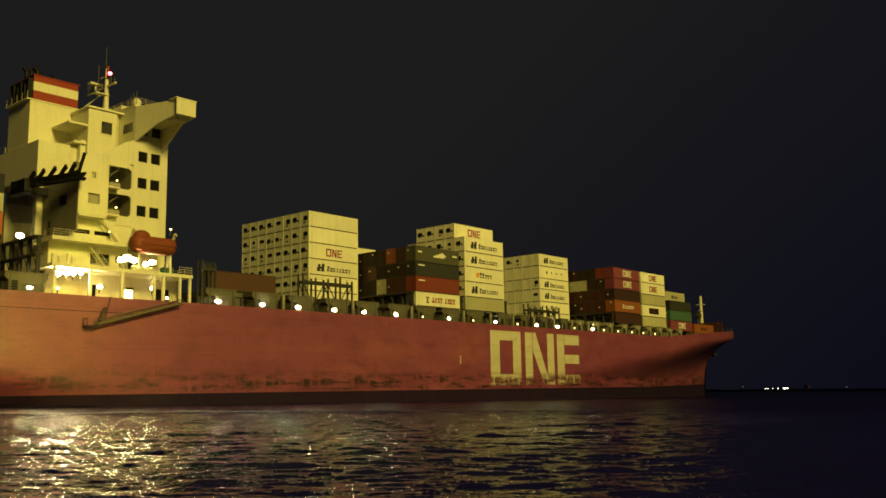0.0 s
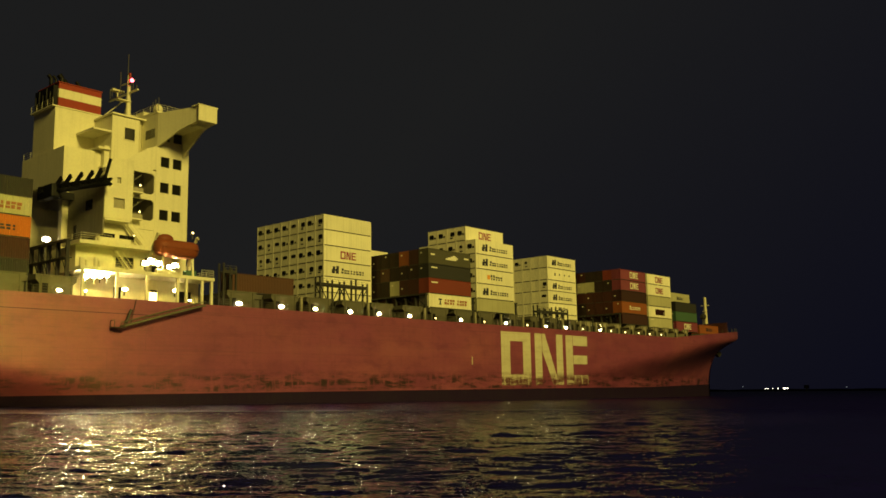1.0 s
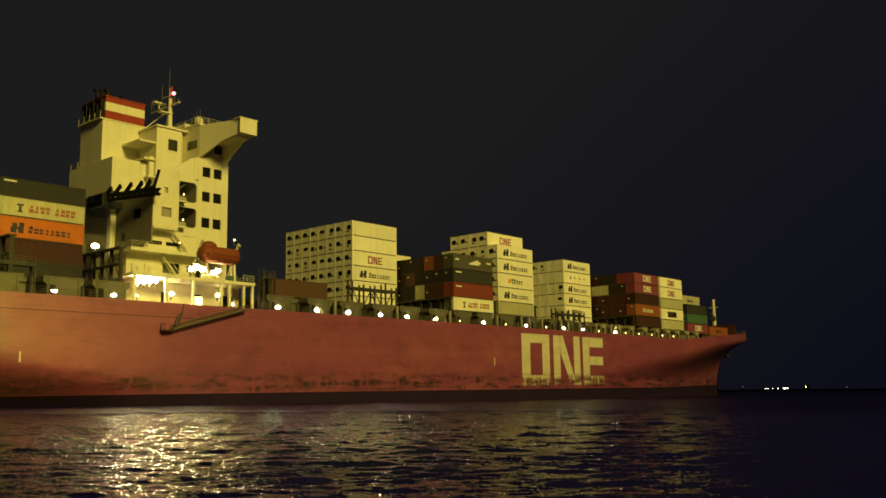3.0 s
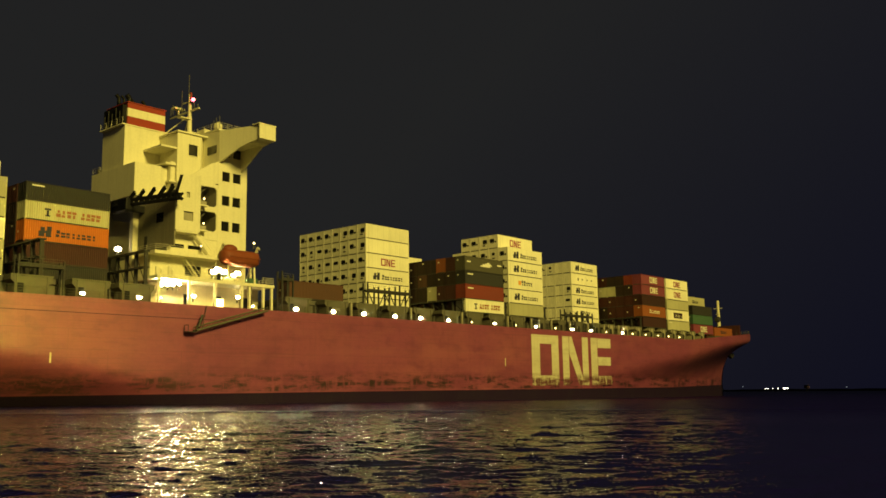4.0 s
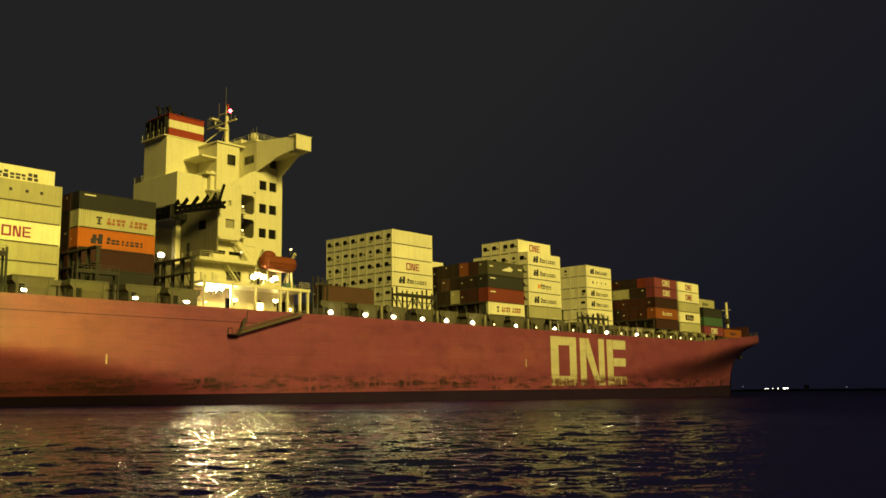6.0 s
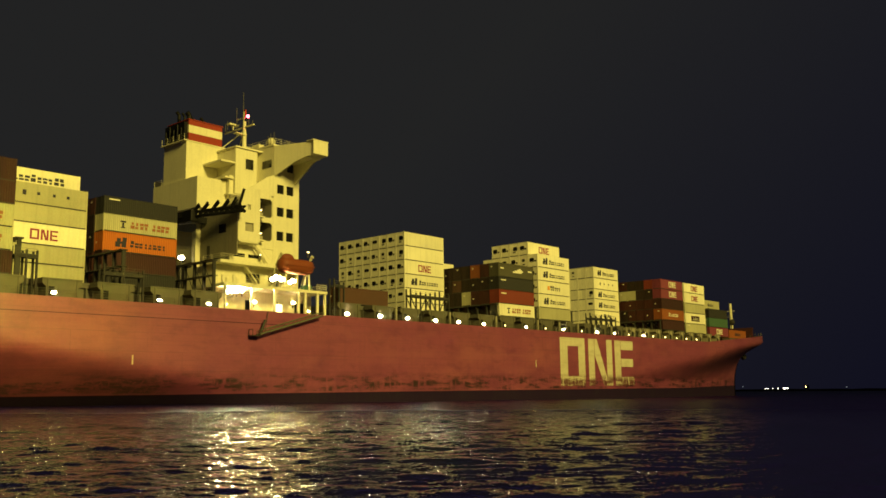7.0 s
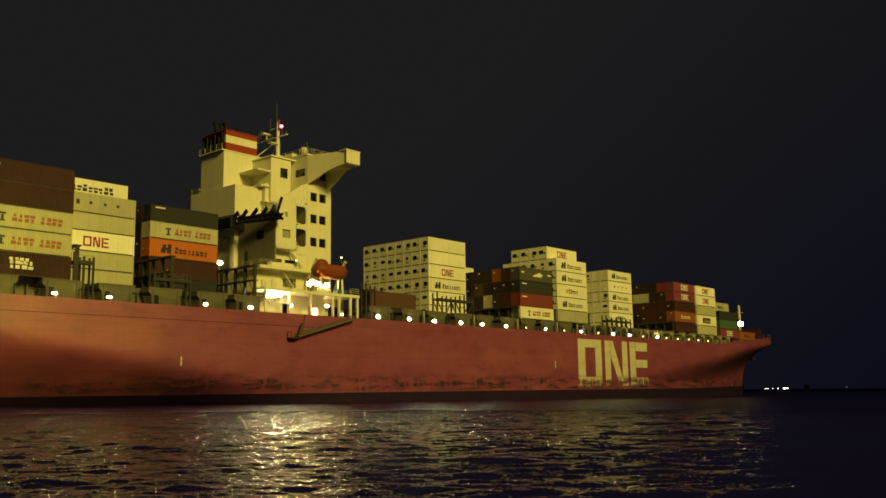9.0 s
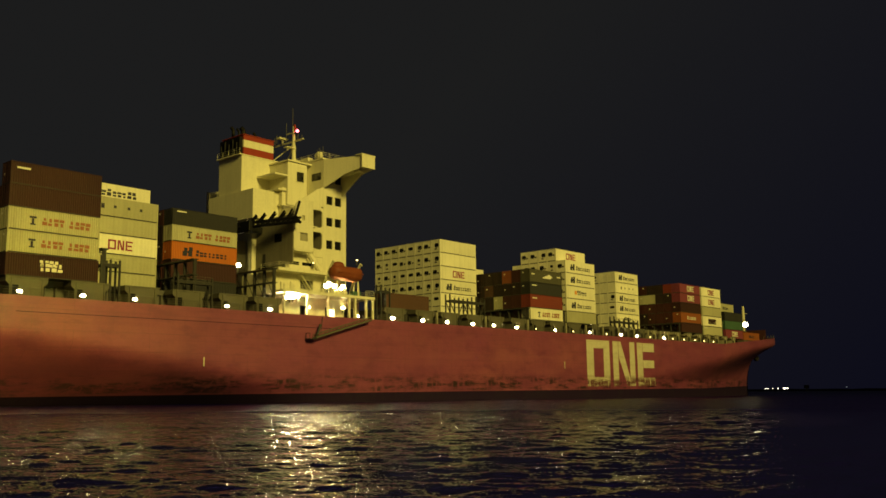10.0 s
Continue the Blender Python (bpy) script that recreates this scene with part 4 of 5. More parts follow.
def build_funnel():
    y0, y1 = 17.25, 24.0
    bm = boxes((-22.2, -14.0, y0, y1, 35.3, 44.4))
    funnel = part("funnel", bm, SHIP_WHITE, ship, "cream funnel casing with red bands")
    bm = boxes((-22.4, -16.8, 13.5, 26.7, 32.3, 37.5))
    part("lower_casing", bm, SHIP_WHITE, funnel)
    part("casing_block", boxes((-20.8, -13.9, 26.8, 33.0, 14.4, 30.6)), SHIP_WHITE, funnel)
    for z0, z1, mat, lab in ((44.4, 45.8, BAND_RED, "red band"), (45.8, 47.15, SHIP_WHITE, "cream band"), (47.15, 48.05, BAND_RED, "red band")):
        bm = boxes((-21.7, -15.0, y0 + 0.22, y1 - 0.22, z0, z1 - 0.004))
        part("funnel_band", bm, mat, funnel, lab)
    part("funnel_lip", boxes((-21.85, -14.85, y0 + 0.1, y1 - 0.1, 48.05, 48.18)), BAND_RED, funnel)
    for x, y, r, h in ((-20.4, 19.4, 0.42, 49.4), (-19.0, 20.8, 0.4, 49.2), (-21.0, 21.6, 0.3, 49.8), (-17.8, 19.2, 0.25, 48.9), (-17.2, 21.6, 0.35, 48.8), (-21.2, 19.6, 0.2, 49.1)):
        bm = bmesh.new()
        rod(bm, (x, y, 48.0), (x, y, h), r, 12)
        rod(bm, (x, y, h), (x - 0.5, y, h + 0.5), r, 12)
        part("exhaust_pipe", bm, BLACK, funnel, "sooty black exhaust pipe")
    part("aft_louvre", boxes((-22.4, -21.72, y0 + 0.5, y1 - 0.4, 44.45, 47.6)), BLACK, funnel, "black louvred intake")
    bm = bmesh.new()
    for i in range(5):
        rod(bm, (-22.55, 18.4 + i * 1.15, 44.4), (-22.55, 18.4 + i * 1.15, 46.6 + 0.7 * (i % 2)), 0.13, 8)
    part("vent_pipe", bm, BLACK, funnel)
    part("funnel_ledge", boxes((-22.75, -13.95, y0 - 0.12, y1 + 0.2, 44.2, 44.38)), SHIP_WHITE, funnel)
    rail(funnel, [(-22.65, y1, 44.38), (-22.65, y0 - 0.05, 44.38)])
    rail(funnel, [(-22.3, 26.6, 37.5), (-22.3, 24.3, 37.5)])
    bm = bmesh.new()
    box(bm, -22.0, -21.15, 14.1, 15.1, 14.4, 32.2)
    part("casing_pillar", bm, SHIP_WHITE, funnel, "tall pillar under the casing")
    # sloping side deck between funnel and house
    part("link_block", boxes((-16.75, -15.25, 12.6, 27.0, 33.2, 38.4)), SHIP_WHITE, funnel)


build_funnel()


def build_crane():
    HEEL, END, TIP = (-25.2, 13.9, 30.0), (-21.6, 2.0, 30.1), (-21.4, 2.1, 33.6)
    crane = aboard(thing("provision_crane", -16.4, 7.6, 35.0, "black stowed provision crane with folded lattice jib", "crane"))
    def at(x, y, z):
        return (x + 16.4, y - 7.6, z - 35.0)
    a, b = Vector(at(*HEEL)), Vector(at(*END))
    bm = bmesh.new()
    for dx in (-0.4, 0.4):
        for dz in (0.0, 0.75):
            o = Vector((dx, 0, dz))
            rod(bm, a + o, b + o, 0.17, 6)
    n = 12
    for i in range(n):
        p, q = a.lerp(b, i / n), a.lerp(b, (i + 1) / n)
        for dx in (-0.4, 0.4):
            rod(bm, p + Vector((dx, 0, 0)), q + Vector((dx, 0, 0.75)), 0.15, 5)
            rod(bm, p + Vector((dx, 0, 0.75)), q + Vector((dx, 0, 0.0)), 0.11, 5)
    part("jib", bm, BLACK, crane)
    for f, h, lean in ((0.22, 1.35, 1.5), (0.36, 1.45, 1.5), (0.52, 1.5, 1.6), (0.68, 1.5, 1.5), (0.82, 1.7, 1.2)):
        p = a.lerp(b, f) + Vector((-0.3, 0, 0.5))
        bm = bmesh.new()
        rod(bm, p, p + Vector((0.3, -lean, h)), 0.21, 6)
        part("hoist_ram", bm, BLACK, crane)
        bm = bmesh.new()
        rod(bm, p + Vector((0, -0.6, 0)), p + Vector((0.3, -0.6 - lean * 0.8, h * 0.75)), 0.13, 6)
        part("stay", bm, BLACK, crane)
    bm = bmesh.new()
    rod(bm, b + Vector((-0.1, 1.2, 0.3)), Vector(at(*TIP)), 0.22, 8)
    rod(bm, b + Vector((0, 0.6, 0.4)), b + Vector((0, -0.3, -0.2)), 0.28, 8)
    part("jib_head", bm, BLACK, crane)
    bm = bmesh.new()
    p = a.lerp(b, 0.12)
    box(bm, p.x - 0.6, p.x + 0.7, p.y - 2.0, p.y + 2.4, p.z - 0.9, p.z + 1.0)
    soften(bm, 0.2)
    box(bm, p.x + 0.5, p.x + 3.6, p.y - 0.2, p.y + 0.8, p.z - 0.6, p.z + 0.4)
    part("winch_housing", bm, BLACK, crane)


build_crane()


def build_boat_deck():
    # broad lit side deck on posts, with the rooms behind it
    deck = part("side_deck", boxes((-25.7, -5.3, 0.75, 8.45, 18.0, 18.45)), SHIP_WHITE, ship, "cream side deck on posts, brightly lit from below")
    for x in (-25.2, -20.4, -16.0, -11.2, -9.8, -7.2, -5.6):
        bm = boxes((x - 0.17, x + 0.17, 0.9, 1.25, 14.35, 18.0))
        part("deck_post", bm, SHIP_WHITE, deck)
    part("inner_wall", wall_y(-24.4, -5.0, 14.35, 18.0, 5.2, 0.2, [(-18.6, -17.4, 14.5, 16.6), (-13.0, -11.8, 14.5, 16.6), (-8.6, -6.2, 15.0, 16.7)]), SHIP_WHITE, deck)
    part("wall_recess", boxes((-24.4, -5.0, 6.6, 6.8, 14.35, 18.0)), DARK, deck)
    rail(deck, [(-25.5, 0.9, 18.45), (-16.0, 0.9, 18.45)])
    rail(deck, [(-7.4, 0.9, 18.45), (-5.4, 0.9, 18.45), (-5.4, 8.0, 18.45)])
    # deck room above
    room = part("boat_deck_room", wall_y(-24.0, -8.0, 18.45, 21.9, 5.6, 0.25, [(-18.2, -15.4, 19.4, 20.95), (-12.6, -11.7, 18.6, 20.6)]), SHIP_WHITE, ship, "cream deck room under the boat deck")
    part("room_end", boxes((-24.0, -23.75, 5.85, 14.0, 14.4, 21.9)), SHIP_WHITE, room)
    part("room_recess", boxes((-23.7, -8.0, 7.4, 7.6, 18.45, 21.9)), SHIP_GREY, room)
    ledge = part("boat_deck", boxes((-24.6, -7.6, 3.4, 8.45, 21.9, 22.4)), SHIP_WHITE, ship, "cream boat deck ledge")
    rail(ledge, [(-24.4, 8.3, 22.4), (-24.4, 3.55, 22.4), (-20.0, 3.55, 22.4)], 0.9)
    # rounded bulwark with two slots
    bm = bmesh.new()
    pts = [(-21.1, 22.4), (-12.6, 22.4), (-12.6, 23.4), (-13.6, 24.6), (-15.0, 25.4), (-20.2, 25.52), (-20.7, 25.35), (-21.0, 24.9)]
    prism(bm, pts, "y", 5.9, 6.15)
    blk = part("side_bulwark", bm, SHIP_WHITE, ledge)
    part("bulwark_roof", boxes((-21.0, -13.4, 6.16, 8.45, 24.6, 24.8)), SHIP_WHITE, ledge)
    for x0, x1 in ((-20.5, -18.3), (-17.6, -15.5)):
        part("slot", boxes((x0, x1, 5.87, 5.898, 23.5, 24.05)), GLASS, blk, "dark slot window")
    # stairs between the decks
    for x0, z0, x1, z1, y in ((-16.2, 18.45, -19.2, 21.9, 4.4), (-14.4, 22.4, -17.4, 25.6, 4.6)):
        bm = bmesh.new()
        for dy in (0, 0.8):
            rod(bm, (x0, y + dy, z0), (x1, y + dy, z1), 0.09, 6)
            rod(bm, (x0, y + dy, z0 + 1), (x1, y + dy, z1 + 1), 0.04, 6)
        for i in range(1, 15):
            f = i / 15
            x, z = x0 + (x1 - x0) * f, z0 + (z1 - z0) * f
            box(bm, x - 0.12, x + 0.12, y, y + 0.8, z - 0.02, z + 0.02)
        part("stair", bm, SHIP_WHITE, ledge)
    bm = bmesh.new()
    for i, (x, h) in enumerate(((-24.9, 1.3), (-23.8, 1.1), (-22.9, 1.5), (-22.0, 1.1))):
        rod(bm, (x, 2.2 + 0.5 * (i % 2), 18.45), (x, 2.2 + 0.5 * (i % 2), 18.45 + h), 0.28, 10)
    part("vent_head", bm, SHIP_WHITE, deck)
    bm = bmesh.new()
    for x in (-14.1, -13.0, -11.9):
        rod(bm, (x, 2.0, 18.9), (x + 0.9, 2.0, 18.9), 0.32, 12)
    part("liferaft_canister", bm, SHIP_WHITE, deck, "cream life-raft canisters")
    part("green_locker", boxes((-9.2, -7.6, 2.0, 3.0, 18.45, 19.4)), GREENC, deck, "green deck locker")


build_boat_deck()


def build_lifeboat():
    boat = aboard(thing("lifeboat", -10.8, 2.3, 21.0, "orange-red enclosed lifeboat hanging in its davits", "lifeboat"))
    bm = bmesh.new()
    rows = []
    n = 22
    for i in range(n + 1):
        s = -1 + 2 * i / n
        w = max(0.16, (1 - abs(s) ** 7.0)) ** 0.5
        ring = []
        for j in range(14):
            a = 2 * math.pi * j / 14
            y = 1.35 * w * math.copysign(abs(math.cos(a)) ** 0.7, math.cos(a))
            z = 1.35 + (1.15 if math.sin(a) > 0 else 1.3 * (0.55 + 0.45 * w)) * math.copysign(abs(math.sin(a)) ** 0.75, math.sin(a)) * (0.6 + 0.4 * w)
            ring.append(bm.verts.new((3.35 * s, y, z)))
        rows.append(ring)
    for a, b in zip(rows, rows[1:]):
        for j in range(14):
            bm.faces.new((a[j], b[j], b[(j + 1) % 14], a[(j + 1) % 14]))
    bm.faces.new(rows[0])
    bm.faces.new(rows[-1][::-1])
    part("boat_hull", bm, BOAT_ORANGE, boat, "orange-red moulded hull and canopy", True)
    bm = bmesh.new()
    ball(bm, (-1.8, 0, 2.45), 1.0, 1.3, 0.9, 0.85)
    part("conning_dome", bm, BOAT_ORANGE, boat, "", True)
    part("rubbing_strake", boxes((-2.9, 2.9, -1.41, -1.28, 1.22, 1.36)), BOAT_ORANGE, boat)
    davits = aboard(thing("lifeboat_davits", -10.8, 2.3, 18.45, "cream steel gravity davits with lamp on top", "davit"))
    for x in (-3.0, 3.4):
        bm = bmesh.new()
        rod(bm, (x, 1.9, 0.0), (x, 1.5, 3.6), 0.2, 8)
        rod(bm, (x, 1.5, 3.6), (x, 0.0, 5.9), 0.17, 8)
        rod(bm, (x, 0.0, 5.9), (x, -0.4, 5.6), 0.15, 8)
        rod(bm, (x, 3.2, 0.0), (x, 1.5, 3.6), 0.12, 8)
        rod(bm, (x, 0, 5.7), (x, 0, 5.1), 0.05, 6)
        part("davit_arm", bm, SHIP_WHITE, davits)
    for x, y in ((-2.2, -1.0), (2.6, -1.0)):
        bm = bmesh.new()
        rod(bm, (x, y + 0.6, 0.0), (x, y + 0.8, 2.75), 0.16, 8)
        part("cradle", bm, SHIP_WHITE, davits)


build_lifeboat()


# ---- deck fittings ----
def build_hatches():
    """Low hatch coamings with covers under every bay."""
    for x, y0 in ((-69.6, 3.0), (-55.5, 3.0), (-40.9, 3.0), (-1.6, 3.0), (13.2, 3.0), (27.8, 3.0), (40.8, 3.0), (54.7, 3.0), (68.4, 3.0), (82.2, 3.0), (96.5, 3.0), (110.1, 3.0), (123.2, 3.0), (137.9, 3.0)):
        base = 16.9
        hatch = part("hatch_coaming", boxes((x + 0.2, x + 12.4, y0 + 0.3, BEAM - y0 - 0.3, 14.2, base - 0.75)), SHIP_GREY, ship, "grey steel hatch coaming")
        part("hatch_cover", boxes((x, x + 12.6, y0, BEAM - y0, base - 0.74, base - 0.02)), SHIP_GREY, hatch)
        for i in range(9):
            part("coaming_stay", boxes((x + 0.5 + i * 1.45, x + 0.62 + i * 1.45, y0 - 0.35, y0 + 0.3, 14.3, base - 0.8)), SHIP_GREY, hatch)
    part("fore_hatch", boxes((151.8, 164.4, 8.0, BEAM - 8.0, 14.6, 16.58)), SHIP_GREY, ship)
    part("fore_deck_block", boxes((158.4, 171.0, 4.0, BEAM - 4.0, 15.0, 16.48)), SHIP_GREY, ship)
    part("fore_deck_step", boxes((171.1, 183.6, 10.0, BEAM - 10.0, 15.2, 15.48)), SHIP_GREY, ship)


build_hatches()


def pedestal(x, wide, w, name="container_support"):
    """Outboard container support: a broad-topped grey box pillar at the deck edge with openings, ribs and a top rail."""
    bm = bmesh.new()
    prism(bm, [(-wide / 2, 2.42), (-wide / 2, 1.75), (-w / 2, 1.3), (-w / 2, 0), (w / 2, 0), (w / 2, 1.3), (wide / 2, 1.75), (wide / 2, 2.42)], "y", 0.0, 2.1)
    ob = part(name, bm, SUPPORT, ship, "grey steel outboard container support")
    ob.location = (x, 0.5, 14.42)
    part("access_plate", boxes((-w / 2 + 0.3, -w / 2 + 1.1, -0.02, 0.02, 0.15, 1.35)), BLACK, ob)
    part("top_flange", boxes((-wide / 2 - 0.05, wide / 2 + 0.05, -0.09, -0.004, 2.26, 2.44)), SUPPORT, ob)
    for k in (-0.5, 0.5):
        part("support_web", boxes((k * w * 0.9 - 0.07, k * w * 0.9 + 0.07, -0.12, -0.004, 0.0, 2.25)), SUPPORT, ob)
    return ob


def build_supports():
    broad = pedestal(-66.6, 5.3, 4.3)
    for x in (-58.2, -50.6, -43.2, -35.4, -28.9, -0.6, 7.5, 14.5, 22.1, 28.8, 36.5, 43.6, 50.6, 57.7):
        copy_thing(broad, Matrix.Translation((x, 0.5, 14.42)))
    slim = pedestal(66.4, 2.9, 2.0)
    for x in (73.8, 80.8, 88.4, 94.6, 101.6, 107.6, 114.2, 120.4, 126.2, 131.6, 137.0, 142.6):
        ob = copy_thing(slim, Matrix.Translation((x, 0.5, 14.42)))
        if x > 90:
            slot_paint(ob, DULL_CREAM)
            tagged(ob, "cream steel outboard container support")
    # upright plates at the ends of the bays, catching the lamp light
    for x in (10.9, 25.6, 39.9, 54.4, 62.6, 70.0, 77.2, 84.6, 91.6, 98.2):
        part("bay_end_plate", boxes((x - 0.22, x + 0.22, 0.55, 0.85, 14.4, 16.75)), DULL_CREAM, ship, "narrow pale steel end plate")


build_supports()

# side rail along the deck edge
for a, b in ((-120, -27), (-4.5, 60), (60, 134)):
    rail(ship, [(a, 0.25, 14.45), (b, 0.25, 14.45)], 1.0, 2.4, SHIP_GREY)


def truss(x0, x1, z0, z1, y, diag=True):
    """Lashing bridge along the ship's side: a walkway on posts with braces and a rail."""
    bridge_ob = part("lashing_bridge", boxes((x0, x1, y, y + 1.2, z1 - 1.0, z1 - 0.9)), DARK, ship, "dark steel lashing bridge with bracing")
    n = max(2, round((x1 - x0) / 2.4))
    for yy in (y, y + 1.1):
        part("side_beam", boxes((x0, x1, yy, yy + 0.16, z1 - 0.9, z1 - 0.55)), DARK, bridge_ob)
        for i in range(n + 1):
            x = x0 + (x1 - x0) * i / n
            part("post", boxes((x - 0.12, x + 0.12, yy - 0.02, yy + 0.2, z0, z1 + (0.5 if i % 3 == 0 else 0))), DARK, bridge_ob)
            if diag and i < n:
                xa, xb = (x, x + (x1 - x0) / n) if i % 2 else (x + (x1 - x0) / n, x)
                bm = bmesh.new()
                rod(bm, (xa, yy + 0.1, z0 + 0.3), (xb, yy + 0.1, z1 - 0.8), 0.09, 6)
                part("brace", bm, DARK, bridge_ob)
    rail(bridge_ob, [(x0, y, z1 - 0.9), (x1, y, z1 - 0.9)], 1.05, 1.2, SHIP_GREY, "bridge_rail")


truss(15.0, 25.6, 14.4, 20.0, 0.8)
truss(75.6, 87.0, 14.4, 18.9, 0.8)
truss(-44.8, -39.0, 14.4, 18.9, 0.8, diag=False)
truss(-56.6, -53.9, 14.4, 20.2, 0.8, diag=False)
truss(-3.6, -1.4, 14.4, 20.4, 0.9, diag=False)


POSTS = {}


def athwart(x, z1=21.5):
    """Lashing bridge across the ship between two bays."""
    if z1 not in POSTS:
        bm = bmesh.new()
        rod(bm, (0, 0, 2.6), (0, 2.5, z1 - 14.7), 0.06, 5)
        POSTS[z1] = (mesh_of(boxes((-0.25, 0.25, -0.12, 0.12, 0, z1 - 14.4)), "post"), mesh_of(bm, "brace"))
    cross = part("cross_bridge", boxes((x - 0.55, x + 0.55, 0.8, BEAM - 0.8, z1 - 2.2, z1 - 2.08)), DARK, ship, "dark steel lashing bridge between container bays")
    part("top_beam", boxes((x - 0.5, x + 0.5, 0.8, BEAM - 0.8, z1 + 0.01, z1 + 0.2)), DARK, cross)
    for i in range(17):
        for name, me in zip(("post", "brace"), POSTS[z1]):
            ob = child(name, me, DARK, cross)
            ob.location = (x, 1.0 + 2.5 * i, 14.4)


for x in (-56.2, -42.0, -27.4, 40.62, 54.15, 68.0, 109.6, 122.95, 136.3):
    athwart(x, 21.5 if x < 30 else 19.2)


def build_ladder():
    lad = part("accommodation_ladder", bmesh.new(), SHIP_GREY, ship, "dirty grey boarding ladder stowed along the side")
    a, b = Vector((-8.0, -0.75, 14.2)), Vector((-20.4, -0.75, 10.75))
    bm = bmesh.new()
    for dy in (-0.4, 0.4):
        for dz, r in ((0, 0.15), (0.55, 0.05)):
            rod(bm, a + Vector((0, dy, dz)), b + Vector((0, dy, dz)), r, 6)
        for i in range(15):
            p = a.lerp(b, i / 14) + Vector((0, dy, 0))
            rod(bm, p, p + Vector((0, 0, 0.55)), 0.035, 5)
    part("ladder_frame", bm, SUPPORT, lad)
    bm = bmesh.new()
    for i in range(44):
        p = a.lerp(b, (i + 0.5) / 44)
        box(bm, p.x - 0.1, p.x + 0.1, p.y - 0.36, p.y + 0.36, p.z - 0.02, p.z + 0.03)
    part("ladder_tread", bm, DARK, lad)
    bm = boxes((-21.9, -20.2, -1.25, -0.2, 10.5, 10.62))
    for x, y in ((-21.8, -1.2), (-21.8, -0.25), (-20.3, -1.2)):
        rod(bm, (x, y, 10.6), (x, y, 11.5), 0.05, 6)
    rod(bm, (-21.8, -1.2, 11.48), (-21.8, -0.25, 11.48), 0.05, 6)
    part("lower_platform", bm, DARK, lad, "dark lower platform")
    bm = bmesh.new()
    rod(bm, (-19.9, -0.75, 11.2), (-19.2, -0.75, 13.0), 0.2, 8)
    part("hoist_block", bm, DARK, lad)
    bm = bmesh.new()
    for p, q in (((-19.2, -0.8, 11.3), (-18.2, -0.2, 14.5)), ((-9.4, -0.8, 14.2), (-9.0, 0.2, 15.2))):
        rod(bm, p, q, 0.05, 6)
    part("hoist_wire", bm, DARK, lad)


build_ladder()


def build_bow():
    bm = bmesh.new()
    rod(bm, (201.2, 22, 18.0), (201.2, 22, 31.0), 0.62, 12, 0.42)
    mast = part("foremast", bm, SHIP_WHITE, ship, "cream foremast on the forecastle")
    part("mast_yard", boxes((200.9, 201.4, 20.6, 23.4, 28.2, 28.4)), SHIP_WHITE, mast)
    part("mast_platform", boxes((200.2, 200.9, 21.4, 22.6, 26.2, 26.35)), SHIP_WHITE, mast)
    bm = bmesh.new()
    prism(bm, [(184.5, 17.0), (186.6, 21.2), (187.0, 21.2), (187.0, 17.0)], "y", 8.5, BEAM - 8.5)
    part("breakwater", bm, BROWNC, ship, "rust-red breakwater plate on the forecastle")
    bm = bmesh.new()
    for x, y in ((192, 15), (196, 17), (206, 19), (209, 20.5)):
        rod(bm, (x, y, 17.8), (x, y, 20.6), 0.45, 10)
    part("mooring_bollard", bm, DARK, ship)
    # anchor in its pocket
    ax, ay, az = hull_point(0.966, 0.66)
    anchor = part("anchor", boxes((ax - 0.4, ax + 0.4, ay - 0.5, ay + 0.6, az - 0.6, az + 1.6)), DARK, ship, "dark stockless anchor in the hawse pipe")
    bm = bmesh.new()
    prism(bm, [(ax - 1.5, az - 0.5), (ax, az - 1.3), (ax + 1.5, az - 0.5), (ax + 1.2, az + 0.5), (ax, az - 0.3), (ax - 1.2, az + 0.5)], "y", ay - 0.8, ay + 0.2)
    part("flukes", bm, DARK, anchor)
    bm = bmesh.new()
    for i in range(9):
        u = 0.86 + 0.135 * i / 8
        x, y, z = hull_point(u, 1.0)
        rod(bm, (x, y + 0.3, z), (x, y + 0.3, z + 1.1), 0.05, 5)
    part("bow_rail_post", bm, SHIP_GREY, ship)


build_bow()


# ---- lamps on board ----
def deck_lamp(x, y, z, r, mat, name="deck_lamp", label="glowing deck floodlight on a bracket", stretch=1.5, hood=False):
    lamp = part(name, boxes((x - r * stretch - 0.04, x + r * stretch + 0.04, y + r * 0.6, y + r * 0.6 + 0.25, z - r, z + r), (x - 0.05, x + 0.05, y + r * 0.6, y + r * 0.6 + 0.2, z - 0.9, z - r)), SHIP_GREY, ship, label)
    bm = bmesh.new()
    ball(bm, (x, y + 0.1, z), r, stretch, 0.8, 1.0)
    part("lamp_glass", bm, mat, lamp, "", True)
    if hood:
        w, h, d0, d1 = r * stretch + 0.12, r + 0.10, y - r * 0.45, y + r + 0.12
        part("hood", boxes((x - w, x + w, d1, d1 + 0.04, z - h, z + h), (x - w, x + w, d0, d1, z + h, z + h + 0.03), (x - w, x + w, d0 + r * 0.5, d1, z - h - 0.03, z - h),
                           (x - w - 0.03, x - w, d0, d1 + 0.04, z - h, z + h), (x + w, x + w + 0.03, d0, d1 + 0.04, z - h, z + h)), SHIP_GREY, lamp, "grey steel lamp hood")
    return lamp


